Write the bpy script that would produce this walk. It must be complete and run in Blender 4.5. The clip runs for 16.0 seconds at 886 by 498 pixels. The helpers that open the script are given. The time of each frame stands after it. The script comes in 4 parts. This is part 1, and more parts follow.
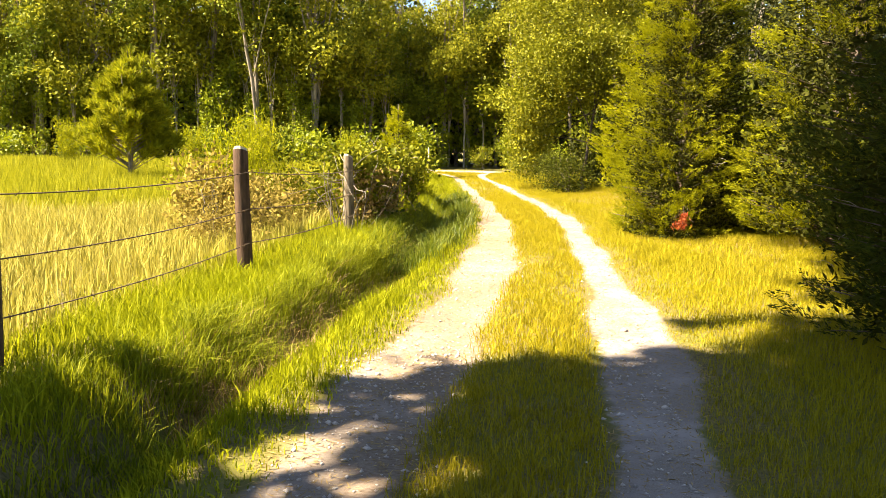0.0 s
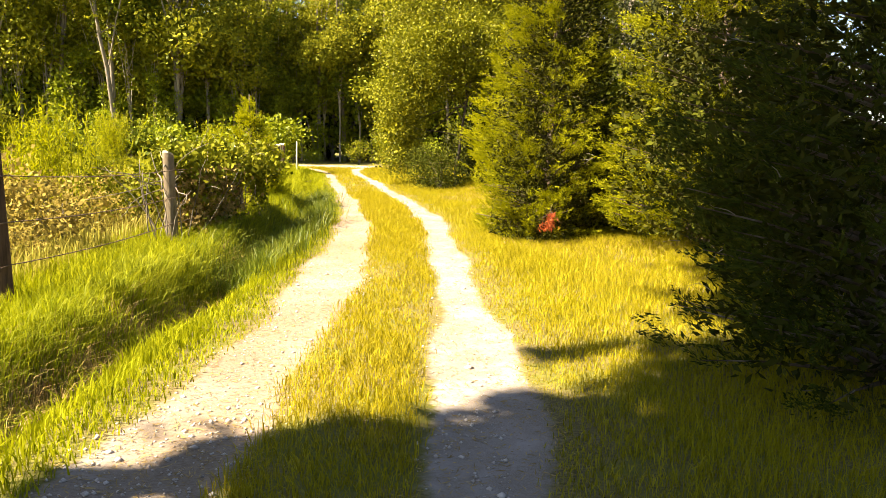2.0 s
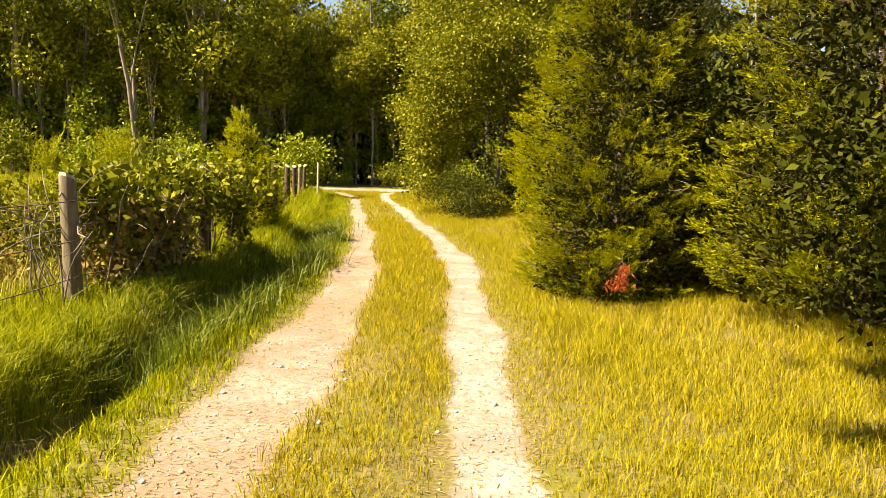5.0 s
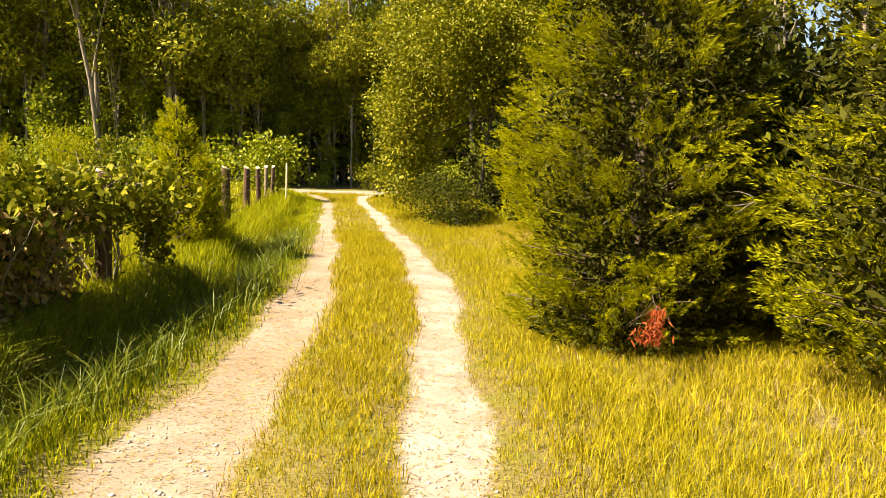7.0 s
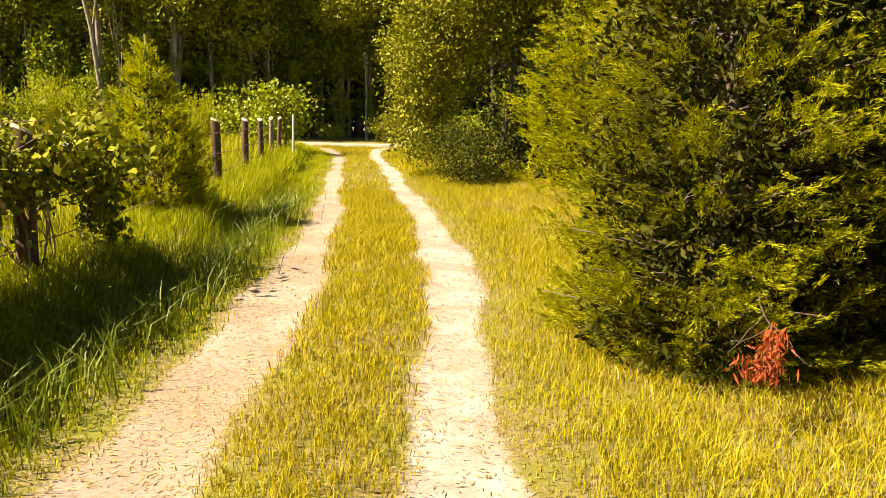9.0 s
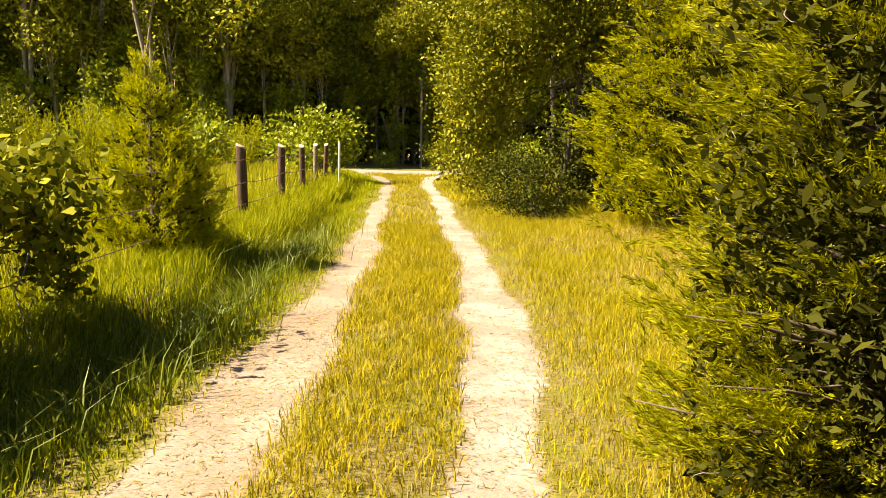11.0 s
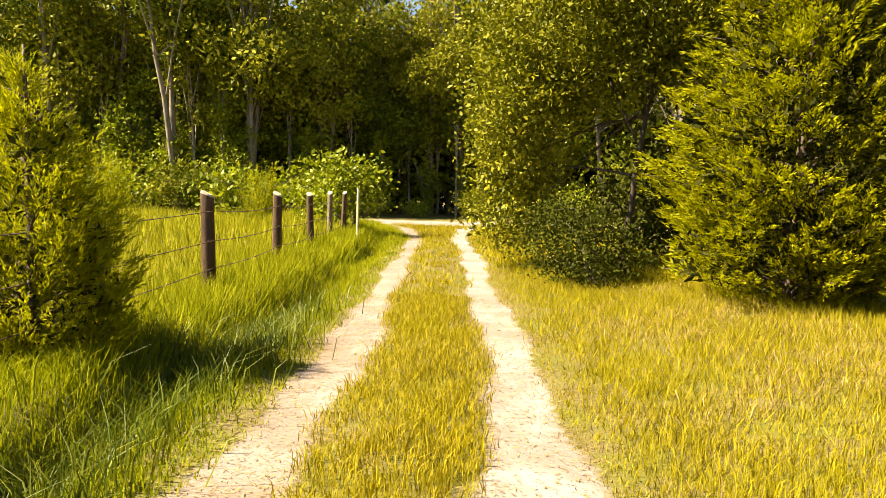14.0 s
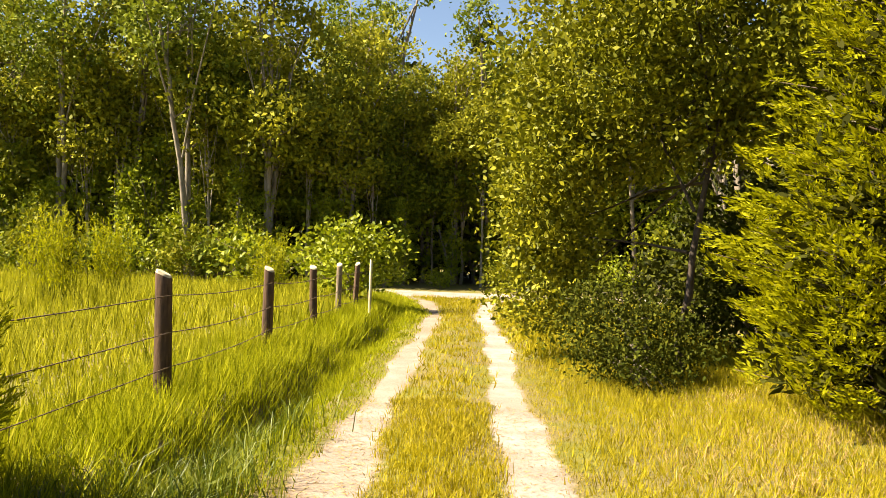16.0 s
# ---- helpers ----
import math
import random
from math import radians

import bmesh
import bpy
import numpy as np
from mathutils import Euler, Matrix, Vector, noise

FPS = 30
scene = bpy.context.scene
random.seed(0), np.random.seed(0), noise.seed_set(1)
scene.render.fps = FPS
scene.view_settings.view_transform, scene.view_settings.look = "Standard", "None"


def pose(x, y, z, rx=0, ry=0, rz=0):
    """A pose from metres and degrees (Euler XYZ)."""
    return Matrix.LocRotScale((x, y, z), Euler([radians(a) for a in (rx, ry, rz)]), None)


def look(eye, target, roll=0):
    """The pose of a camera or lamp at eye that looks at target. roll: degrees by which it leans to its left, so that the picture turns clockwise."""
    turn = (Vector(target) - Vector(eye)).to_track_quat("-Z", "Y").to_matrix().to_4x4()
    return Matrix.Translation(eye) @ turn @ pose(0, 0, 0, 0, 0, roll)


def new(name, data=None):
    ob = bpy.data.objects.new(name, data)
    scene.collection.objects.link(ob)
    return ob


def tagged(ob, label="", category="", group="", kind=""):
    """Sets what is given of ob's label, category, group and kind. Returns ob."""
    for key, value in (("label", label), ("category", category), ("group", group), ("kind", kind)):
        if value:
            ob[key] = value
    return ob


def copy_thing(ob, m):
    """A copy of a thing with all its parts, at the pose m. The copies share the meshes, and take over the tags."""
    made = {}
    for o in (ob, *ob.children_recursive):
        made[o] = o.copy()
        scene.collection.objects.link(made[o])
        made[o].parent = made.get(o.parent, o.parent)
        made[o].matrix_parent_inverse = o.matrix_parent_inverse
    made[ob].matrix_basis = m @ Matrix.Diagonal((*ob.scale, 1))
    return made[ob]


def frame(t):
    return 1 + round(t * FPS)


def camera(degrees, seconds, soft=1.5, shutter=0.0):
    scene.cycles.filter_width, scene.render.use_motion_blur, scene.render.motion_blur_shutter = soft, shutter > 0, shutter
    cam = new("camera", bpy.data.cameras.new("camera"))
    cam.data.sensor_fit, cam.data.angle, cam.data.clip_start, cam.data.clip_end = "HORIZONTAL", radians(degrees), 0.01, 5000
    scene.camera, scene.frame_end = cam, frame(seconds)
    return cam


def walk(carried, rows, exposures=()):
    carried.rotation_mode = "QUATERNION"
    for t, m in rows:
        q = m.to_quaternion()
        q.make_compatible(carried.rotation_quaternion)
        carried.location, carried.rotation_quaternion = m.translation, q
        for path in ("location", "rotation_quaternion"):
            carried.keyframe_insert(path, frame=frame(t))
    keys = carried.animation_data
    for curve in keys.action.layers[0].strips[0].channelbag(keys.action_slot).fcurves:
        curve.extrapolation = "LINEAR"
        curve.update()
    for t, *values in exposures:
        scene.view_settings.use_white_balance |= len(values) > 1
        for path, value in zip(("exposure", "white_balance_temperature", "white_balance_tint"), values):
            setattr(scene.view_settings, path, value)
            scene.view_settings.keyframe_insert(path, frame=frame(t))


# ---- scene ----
cam = camera(58.0, 16.0, 0.75)
# seconds, eye, target, lean in degrees
PATH = [
    (0, (-0.005, -0.501, 1.703), (-0.291, 1.462, 1.441), 1.1),
    (0.5, (0.065, -0.146, 1.682), (-0.071, 1.833, 1.431), 1.1),
    (1, (0.226, 0.157, 1.726), (0.183, 2.14, 1.466), 1.3),
    (1.5, (0.348, 0.615, 1.75), (0.342, 2.596, 1.473), 1.0),
    (2, (0.43, 1.037, 1.732), (0.425, 3.018, 1.459), 1.0),
    (2.5, (0.5, 1.688, 1.75), (0.468, 3.67, 1.486), 0.9),
    (3, (0.551, 2.323, 1.715), (0.532, 4.308, 1.473), 1.4),
    (3.5, (0.54, 2.915, 1.775), (0.53, 4.902, 1.546), 2.4),
    (4, (0.518, 3.677, 1.717), (0.411, 5.658, 1.471), 1.4),
    (4.5, (0.573, 4.244, 1.68), (0.445, 6.223, 1.419), 1.5),
    (5, (0.565, 4.736, 1.701), (0.459, 6.721, 1.482), 1.4),
    (5.2, (0.597, 4.946, 1.696), (0.492, 6.934, 1.499), 1.4),
    (7.3, (0.614, 7.573, 1.736), (0.553, 9.558, 1.506), 1.2),
    (7.5, (0.601, 7.743, 1.76), (0.543, 9.722, 1.48), 1.0),
    (8, (0.609, 8.255, 1.733), (0.541, 10.225, 1.394), 1.0),
    (8.5, (0.602, 8.775, 1.717), (0.514, 10.743, 1.375), 1.3),
    (9, (0.566, 9.292, 1.724), (0.449, 11.259, 1.384), 1.1),
    (9.2, (0.577, 9.544, 1.699), (0.443, 11.512, 1.369), 0.8),
    (11.3, (0.523, 11.509, 1.668), (0.242, 13.469, 1.392), 0.9),
    (11.5, (0.511, 11.666, 1.688), (0.218, 13.624, 1.408), 0.8),
    (12, (0.529, 12.095, 1.693), (0.194, 14.048, 1.423), 0.0),
    (12.5, (0.5, 12.511, 1.691), (0.158, 14.465, 1.435), 0.1),
    (13, (0.409, 13.03, 1.709), (0.084, 14.989, 1.471), 0.6),
    (13.5, (0.317, 13.936, 1.669), (-0.021, 15.897, 1.466), 0.8),
    (14, (0.207, 14.698, 1.625), (-0.157, 16.659, 1.467), 0.9),
    (14.5, (0.041, 15.323, 1.661), (-0.339, 17.283, 1.54), 1.2),
    (15, (-0.016, 15.812, 1.702), (-0.417, 17.77, 1.624), 1.5),
    (15.5, (-0.08, 16.365, 1.735), (-0.495, 18.321, 1.709), 2.0),
    (16, (-0.098, 16.885, 1.786), (-0.531, 18.838, 1.79), 1.5),
]
EXPOSURES = [(0.0, 2.68, 7000, 14), (1.2, 2.68, 7100, 14), (2.5, 2.55, 7300, 13), (3.9, 2.48, 7400, 13), (4.5, 2.13, 7600, 13), (5.0, 2.13, 7600, 13), (8.0, 2.15, 7500, 13), (12.0, 2.15, 7600, 13), (16.0, 2.2, 7000, 13)]
walk(cam, [(t, look(*p)) for t, *p in PATH], EXPOSURES)

# ---- light ----
SUN_FROM = Vector((-1.0, -0.36, 1.18)).normalized()
world = bpy.data.worlds.new("sky")
scene.world = world
world.use_nodes = True
wn = world.node_tree
sky = wn.nodes.new("ShaderNodeTexSky")
sky.sky_type, sky.sun_disc = "NISHITA", False
sky.sun_elevation = math.asin(SUN_FROM.z)
sky.sun_rotation = math.atan2(SUN_FROM.x, SUN_FROM.y)
sky.air_density, sky.dust_density, sky.ozone_density = 1.0, 0.6, 1.6
wn.links.new(sky.outputs[0], wn.nodes["Background"].inputs[0])
wn.nodes["Background"].inputs[1].default_value = 0.042
sun = new("sun", bpy.data.lights.new("sun", "SUN"))
sun.data.energy, sun.data.angle, sun.data.color = 5.0, radians(0.6), (1.0, 0.90, 0.70)
sun.matrix_world = look(SUN_FROM * 60, (0, 0, 0))

rng = np.random.default_rng(7)


# ---- materials ----
def nodes_of(name):
    m = bpy.data.materials.new(name)
    m.use_nodes = True
    t = m.node_tree
    return m, t, t.nodes, t.links, t.nodes["Principled BSDF"]


def add(nodes, kind, **values):
    n = nodes.new(kind)
    for key, value in values.items():
        n.inputs[key].default_value = value
    return n


def mixed(t, fac, a, b):
    """A colour mix; fac, a and b are sockets or values."""
    n = t.nodes.new("ShaderNodeMix")
    n.data_type = "RGBA"
    for slot, value in ((0, fac), (6, a), (7, b)):
        if isinstance(value, bpy.types.NodeSocket):
            t.links.new(value, n.inputs[slot])
        else:
            n.inputs[slot].default_value = (*value, 1) if isinstance(value, tuple) else value
    return n.outputs[2]


def stepped(t, value, low, high):
    n = t.nodes.new("ShaderNodeMapRange")
    n.interpolation_type = "SMOOTHSTEP"
    t.links.new(value, n.inputs[0])
    n.inputs[1].default_value, n.inputs[2].default_value = low, high
    return n.outputs[0]


def place(t, scale, detail=4.0, rough=0.6, stretch=None):
    """Noise by place, at scale per metre."""
    g = t.nodes.new("ShaderNodeNewGeometry")
    n = t.nodes.new("ShaderNodeTexNoise")
    n.inputs["Scale"].default_value, n.inputs["Detail"].default_value, n.inputs["Roughness"].default_value = scale, detail, rough
    if stretch:
        v = t.nodes.new("ShaderNodeMapping")
        v.inputs["Scale"].default_value = stretch
        t.links.new(g.outputs["Position"], v.inputs[0])
        t.links.new(v.outputs[0], n.inputs[0])
    else:
        t.links.new(g.outputs["Position"], n.inputs[0])
    return n.outputs[0]


def foliage(name, dark, mid, light, trans=0.35, patch=0.9, rough=0.55, gloss=0.3):
    """Leaves or blades: each one its own shade between dark, mid and light, with patches of the place over it."""
    m, t, nodes, links, bsdf = nodes_of(name)
    g = nodes.new("ShaderNodeNewGeometry")
    one = mixed(t, g.outputs["Random Per Island"], dark, light)
    col = mixed(t, stepped(t, place(t, patch, 3.0), 0.35, 0.65), one, mid)
    col = mixed(t, 0.35, col, one)
    links.new(col, bsdf.inputs["Base Color"])
    bsdf.inputs["Roughness"].default_value = rough
    bsdf.inputs["Specular IOR Level"].default_value = gloss
    tr = nodes.new("ShaderNodeBsdfTranslucent")
    links.new(col, tr.inputs[0])
    mix = nodes.new("ShaderNodeMixShader")
    mix.inputs[0].default_value = trans
    links.new(bsdf.outputs[0], mix.inputs[1])
    links.new(tr.outputs[0], mix.inputs[2])
    links.new(mix.outputs[0], nodes["Material Output"].inputs[0])
    return m


def surface(name, a, b, c, scale, rough=0.85, bump=0.4, depth=0.01, stretch=None):
    """Bark, wood, stone: two scales of noise between three colours, with relief."""
    m, t, nodes, links, bsdf = nodes_of(name)
    fine, coarse = place(t, scale, 6.0, 0.7, stretch), place(t, scale * 0.17, 3.0)
    col = mixed(t, stepped(t, fine, 0.3, 0.7), a, b)
    col = mixed(t, stepped(t, coarse, 0.45, 0.7), col, c)
    links.new(col, bsdf.inputs["Base Color"])
    bsdf.inputs["Roughness"].default_value = rough
    bsdf.inputs["Specular IOR Level"].default_value = 0.25
    bp = add(nodes, "ShaderNodeBump", Strength=bump, Distance=depth)
    links.new(fine, bp.inputs["Height"])
    links.new(bp.outputs[0], bsdf.inputs["Normal"])
    return m


def ground_material():
    m, t, nodes, links, bsdf = nodes_of("lane_ground")
    sand = nodes.new("ShaderNodeAttribute")
    sand.attribute_name = "sand"
    ragged = place(t, 7.0, 6.0, 0.7)
    add1 = nodes.new("ShaderNodeMath")
    add1.operation = "MULTIPLY_ADD"
    links.new(ragged, add1.inputs[0])
    add1.inputs[1].default_value = 0.9
    links.new(sand.outputs["Fac"], add1.inputs[2])
    bare = stepped(t, add1.outputs[0], 0.80, 1.12)
    grain = place(t, 160.0, 3.0, 0.7)
    cloud = place(t, 1.3, 4.0, 0.65)
    litter = place(t, 26.0, 5.0, 0.75, (1.0, 2.2, 1.0))
    pale = mixed(t, stepped(t, grain, 0.3, 0.7), (0.155, 0.125, 0.10), (0.28, 0.24, 0.205))
    pale = mixed(t, stepped(t, cloud, 0.42, 0.66), pale, (0.30, 0.265, 0.24))
    # straw flecks, with the small shadow lines of the litter painted in
    pale = mixed(t, stepped(t, litter, 0.56, 0.68), pale, (0.15, 0.105, 0.05))
    brown = nodes.new("ShaderNodeAttribute")
    brown.attribute_name = "brown"
    pale = mixed(t, brown.outputs["Fac"], pale, mixed(t, stepped(t, litter, 0.4, 0.62), (0.22, 0.165, 0.115), (0.13, 0.085, 0.05)))
    earth = mixed(t, stepped(t, litter, 0.35, 0.65), (0.075, 0.06, 0.025), (0.20, 0.16, 0.06))
    earth = mixed(t, stepped(t, cloud, 0.4, 0.62), earth, (0.12, 0.115, 0.02))
    links.new(mixed(t, bare, earth, pale), bsdf.inputs["Base Color"])
    bsdf.inputs["Roughness"].default_value = 0.95
    bsdf.inputs["Specular IOR Level"].default_value = 0.15
    bp = add(nodes, "ShaderNodeBump", Strength=0.6, Distance=0.012)
    links.new(mixed(t, 0.5, grain, litter), bp.inputs["Height"])
    links.new(bp.outputs[0], bsdf.inputs["Normal"])
    return m


GROUND = ground_material()
LANE_GRASS = foliage("lane_grass_blades", (0.15, 0.13, 0.004), (0.31, 0.26, 0.006), (0.46, 0.375, 0.022), 0.35, 0.8, 0.7, 0.1)
MEADOW_GRASS = foliage("meadow_grass_blades", (0.10, 0.115, 0.004), (0.28, 0.275, 0.007), (0.48, 0.445, 0.03), 0.35, 0.35, 0.7, 0.1)
VERGE_GRASS = foliage("verge_grass_blades", (0.15, 0.135, 0.004), (0.31, 0.27, 0.006), (0.46, 0.38, 0.022), 0.35, 0.6, 0.7, 0.1)
BANK_GRASS = foliage("bank_grass_blades", (0.08, 0.105, 0.003), (0.245, 0.265, 0.005), (0.43, 0.42, 0.014), 0.4, 0.5, 0.7, 0.08)
FIELD_GRASS = foliage("field_grass_blades", (0.17, 0.155, 0.012), (0.36, 0.315, 0.045), (0.55, 0.465, 0.12), 0.3, 0.35, 0.7, 0.12)
SEDGE = foliage("sedge_blades", (0.035, 0.065, 0.004), (0.09, 0.125, 0.005), (0.20, 0.21, 0.012), 0.3, 0.9, 0.5, 0.25)
TUSSOCK = foliage("tussock_blades", (0.07, 0.10, 0.004), (0.20, 0.23, 0.006), (0.40, 0.40, 0.02), 0.35, 0.9, 0.65, 0.12)
STRAW = foliage("dry_straw", (0.16, 0.10, 0.035), (0.28, 0.19, 0.07), (0.44, 0.32, 0.13), 0.15, 0.9, 0.8, 0.1)
CEDAR = foliage("cedar_sprays", (0.08, 0.096, 0.002), (0.205, 0.21, 0.003), (0.345, 0.325, 0.007), 0.32, 1.6, 0.7, 0.1)
CEDAR_YELLOW = foliage("yellow_cedar_sprays", (0.11, 0.13, 0.002), (0.25, 0.255, 0.003), (0.41, 0.385, 0.008), 0.42, 1.2, 0.7, 0.1)
# darker copy of the cedar sprays, with shade put into the colour
CEDAR_SHADE = foliage("cedar_sprays_shaded", (0.032, 0.047, 0.003), (0.085, 0.097, 0.003), (0.175, 0.175, 0.006), 0.22, 1.6, 0.7, 0.08)
# sprays inside the crown, coloured dark for the shade in its gaps
CEDAR_INNER_SHADE = foliage("shade_dark_inner_sprays", (0.018, 0.022, 0.003), (0.035, 0.038, 0.003), (0.06, 0.058, 0.005), 0.15, 1.6, 0.8, 0.08)
SAPLING = foliage("young_cedar_sprays", (0.15, 0.18, 0.003), (0.28, 0.285, 0.004), (0.42, 0.39, 0.01), 0.5, 1.6, 0.7, 0.1)
PINE = foliage("pine_needles", (0.10, 0.13, 0.004), (0.24, 0.25, 0.006), (0.38, 0.35, 0.015), 0.4, 0.9, 0.65, 0.12)
# leaf colour kept very dark to stand for the shade inside the woods
SHADED_WOODS = foliage("shade_dark_wood_leaves", (0.010, 0.016, 0.003), (0.028, 0.034, 0.004), (0.06, 0.06, 0.008), 0.2, 0.3, 0.6, 0.15)
GOLDEN = foliage("golden_weed_leaves", (0.13, 0.095, 0.02), (0.26, 0.195, 0.035), (0.40, 0.31, 0.07), 0.35, 1.0, 0.75, 0.1)
EVERGREEN = foliage("evergreen_leaves", (0.018, 0.027, 0.003), (0.042, 0.052, 0.004), (0.085, 0.09, 0.008), 0.12, 0.8, 0.75, 0.05)
# dark green sprays, darkened further to carry the shade the tree stands in
CEDAR_IN_SHADE = foliage("shade_dark_cedar_sprays", (0.018, 0.030, 0.004), (0.048, 0.062, 0.006), (0.10, 0.112, 0.010), 0.2, 1.6, 0.75, 0.06)
OAK = foliage("broad_leaves", (0.05, 0.065, 0.003), (0.145, 0.155, 0.005), (0.32, 0.30, 0.014), 0.26, 0.5, 0.55, 0.15)
WOODS = foliage("wood_leaves", (0.036, 0.063, 0.006), (0.12, 0.155, 0.010), (0.285, 0.315, 0.024), 0.27, 0.3, 0.6, 0.1)
WOODS_OLIVE = foliage("olive_wood_leaves", (0.06, 0.077, 0.005), (0.19, 0.20, 0.009), (0.385, 0.36, 0.024), 0.27, 0.3, 0.6, 0.1)
SHRUB = foliage("shrub_leaves", (0.07, 0.105, 0.003), (0.19, 0.235, 0.005), (0.36, 0.37, 0.014), 0.35, 0.6, 0.5, 0.25)
VINE = foliage("vine_leaves", (0.04, 0.06, 0.003), (0.12, 0.135, 0.006), (0.27, 0.25, 0.014), 0.2, 1.2, 0.65, 0.08)
VINE_DRY = foliage("withered_vine_leaves", (0.13, 0.08, 0.025), (0.30, 0.205, 0.06), (0.48, 0.35, 0.12), 0.3, 1.2, 0.75, 0.12)
RUST = foliage("rust_dead_sprays", (0.18, 0.03, 0.010), (0.30, 0.06, 0.018), (0.44, 0.11, 0.035), 0.2, 3.0, 0.8, 0.1)
BARK = surface("grey_bark", (0.10, 0.08, 0.06), (0.26, 0.22, 0.17), (0.16, 0.13, 0.10), 14, 0.9, 0.6, 0.02, (1, 1, 0.3))
PALE_BARK = surface("pale_bark", (0.11, 0.09, 0.065), (0.30, 0.255, 0.20), (0.17, 0.145, 0.11), 9, 0.85, 0.5, 0.02, (1, 1, 0.25))
TRUNK_BARK = surface("tan_bark", (0.16, 0.13, 0.09), (0.42, 0.36, 0.27), (0.27, 0.225, 0.165), 9, 0.85, 0.5, 0.02, (1, 1, 0.25))
DARK_BARK = surface("dark_bark", (0.035, 0.026, 0.02), (0.09, 0.07, 0.055), (0.06, 0.045, 0.035), 14, 0.9, 0.6, 0.02, (1, 1, 0.3))
CEDAR_BARK = surface("cedar_bark", (0.04, 0.027, 0.018), (0.11, 0.075, 0.05), (0.15, 0.12, 0.095), 20, 0.9, 0.6, 0.01, (1, 1, 0.25))
POST_WOOD = surface("weathered_post_wood", (0.035, 0.02, 0.012), (0.125, 0.075, 0.046), (0.065, 0.04, 0.027), 26, 0.9, 0.8, 0.008, (1, 1, 0.10))
POST_TOP = surface("bleached_post_top", (0.42, 0.36, 0.24), (0.62, 0.54, 0.38), (0.34, 0.28, 0.18), 40, 0.9, 0.5, 0.004)
GREY_POST = surface("grey_post_wood", (0.09, 0.07, 0.045), (0.26, 0.21, 0.14), (0.15, 0.115, 0.075), 26, 0.9, 0.8, 0.008, (1, 1, 0.10))
WIRE = surface("rusty_wire", (0.05, 0.035, 0.025), (0.14, 0.09, 0.06), (0.09, 0.06, 0.045), 60, 0.7, 0.2, 0.001)
STAKE = surface("pale_stake_paint", (0.52, 0.47, 0.30), (0.66, 0.60, 0.42), (0.42, 0.36, 0.22), 18, 0.7, 0.2, 0.002)
PEBBLE = surface("pale_gravel", (0.30, 0.26, 0.23), (0.55, 0.50, 0.45), (0.40, 0.33, 0.28), 30, 0.9, 0.3, 0.003)


# ---- builders ----
def mesh_object(name, verts, sizes, index, material, smooth=False):
    """One mesh from arrays: corners, the number of corners of each face, and their indices in a row."""
    me = bpy.data.meshes.new(name)
    verts, sizes, index = np.asarray(verts, np.float32), np.asarray(sizes, np.int32), np.asarray(index, np.int32)
    me.vertices.add(len(verts))
    me.vertices.foreach_set("co", verts.ravel())
    me.loops.add(len(index))
    me.loops.foreach_set("vertex_index", index)
    me.polygons.add(len(sizes))
    me.polygons.foreach_set("loop_start", np.concatenate([[0], np.cumsum(sizes)[:-1]]).astype(np.int32))
    if smooth:
        me.polygons.foreach_set("use_smooth", np.ones(len(sizes), bool))
    me.materials.append(material)
    me.update(calc_edges=True)
    return new(name, me)


def under(ob, parent, label=""):
    ob.parent = parent
    if label:
        ob["label"] = label
    return ob


def base(name, x, y, z=0.0, turn=0.0, size=1.0):
    ob = new(name)
    ob.empty_display_size = 0.2
    ob.matrix_basis = pose(x, y, z, 0, 0, turn) @ Matrix.Diagonal((size, size, size, 1))
    return ob


def unit(v):
    return v / np.maximum(np.linalg.norm(v, axis=-1, keepdims=True), 1e-9)


def quads(centre, along, across, fold=None):
    """Pointed leaves: four corners each, base, side, tip, side; along and across are half lengths."""
    n = len(centre)
    v = np.empty((n, 4, 3))
    v[:, 0], v[:, 2] = centre - along, centre + along
    mid = centre - along * 0.15 if fold is None else centre - along * 0.15 + fold
    v[:, 1], v[:, 3] = mid - across, mid + across
    return v.reshape(-1, 3), np.full(n, 4), np.arange(4 * n)


def leaves(name, centre, out, length, width, material, spread=0.9, up=0.3):
    """A cloud of leaves about centre, each turned towards out with some spread."""
    n = len(centre)
    d = unit(out + rng.normal(0, spread, (n, 3)) + np.array([0, 0, up]))
    side = unit(np.cross(d, rng.normal(0, 1, (n, 3))))
    s = rng.uniform(0.6, 1.3, (n, 1))
    nrm = np.cross(d, side)
    return mesh_object(name, *quads(centre, d * length * s / 2, side * width * s / 2, nrm * width * 0.15), material)


def tubes(lines, sides=6):
    """Tapered round limbs: each line is a list of (place, radius)."""
    verts, sizes, index, at = [], [], [], 0
    for line in lines:
        p = np.array([q for q, _ in line], float)
        r = np.array([q for _, q in line], float)
        t = unit(np.gradient(p, axis=0))
        a = unit(np.cross(t, np.array([0.31, 0.95, 0.07])))
        b = np.cross(t, a)
        ang = np.linspace(0, 2 * np.pi, sides, endpoint=False)
        ring = p[:, None] + r[:, None, None] * (np.cos(ang)[None, :, None] * a[:, None] + np.sin(ang)[None, :, None] * b[:, None])
        verts.append(ring.reshape(-1, 3))
        for i in range(len(line) - 1):
            for k in range(sides):
                q = at + i * sides
                index += [q + k, q + (k + 1) % sides, q + sides + (k + 1) % sides, q + sides + k]
                sizes.append(4)
        index += [at + (len(line) - 1) * sides + k for k in range(sides)]
        sizes.append(sides)
        at += len(line) * sides
    return np.concatenate(verts), sizes, index


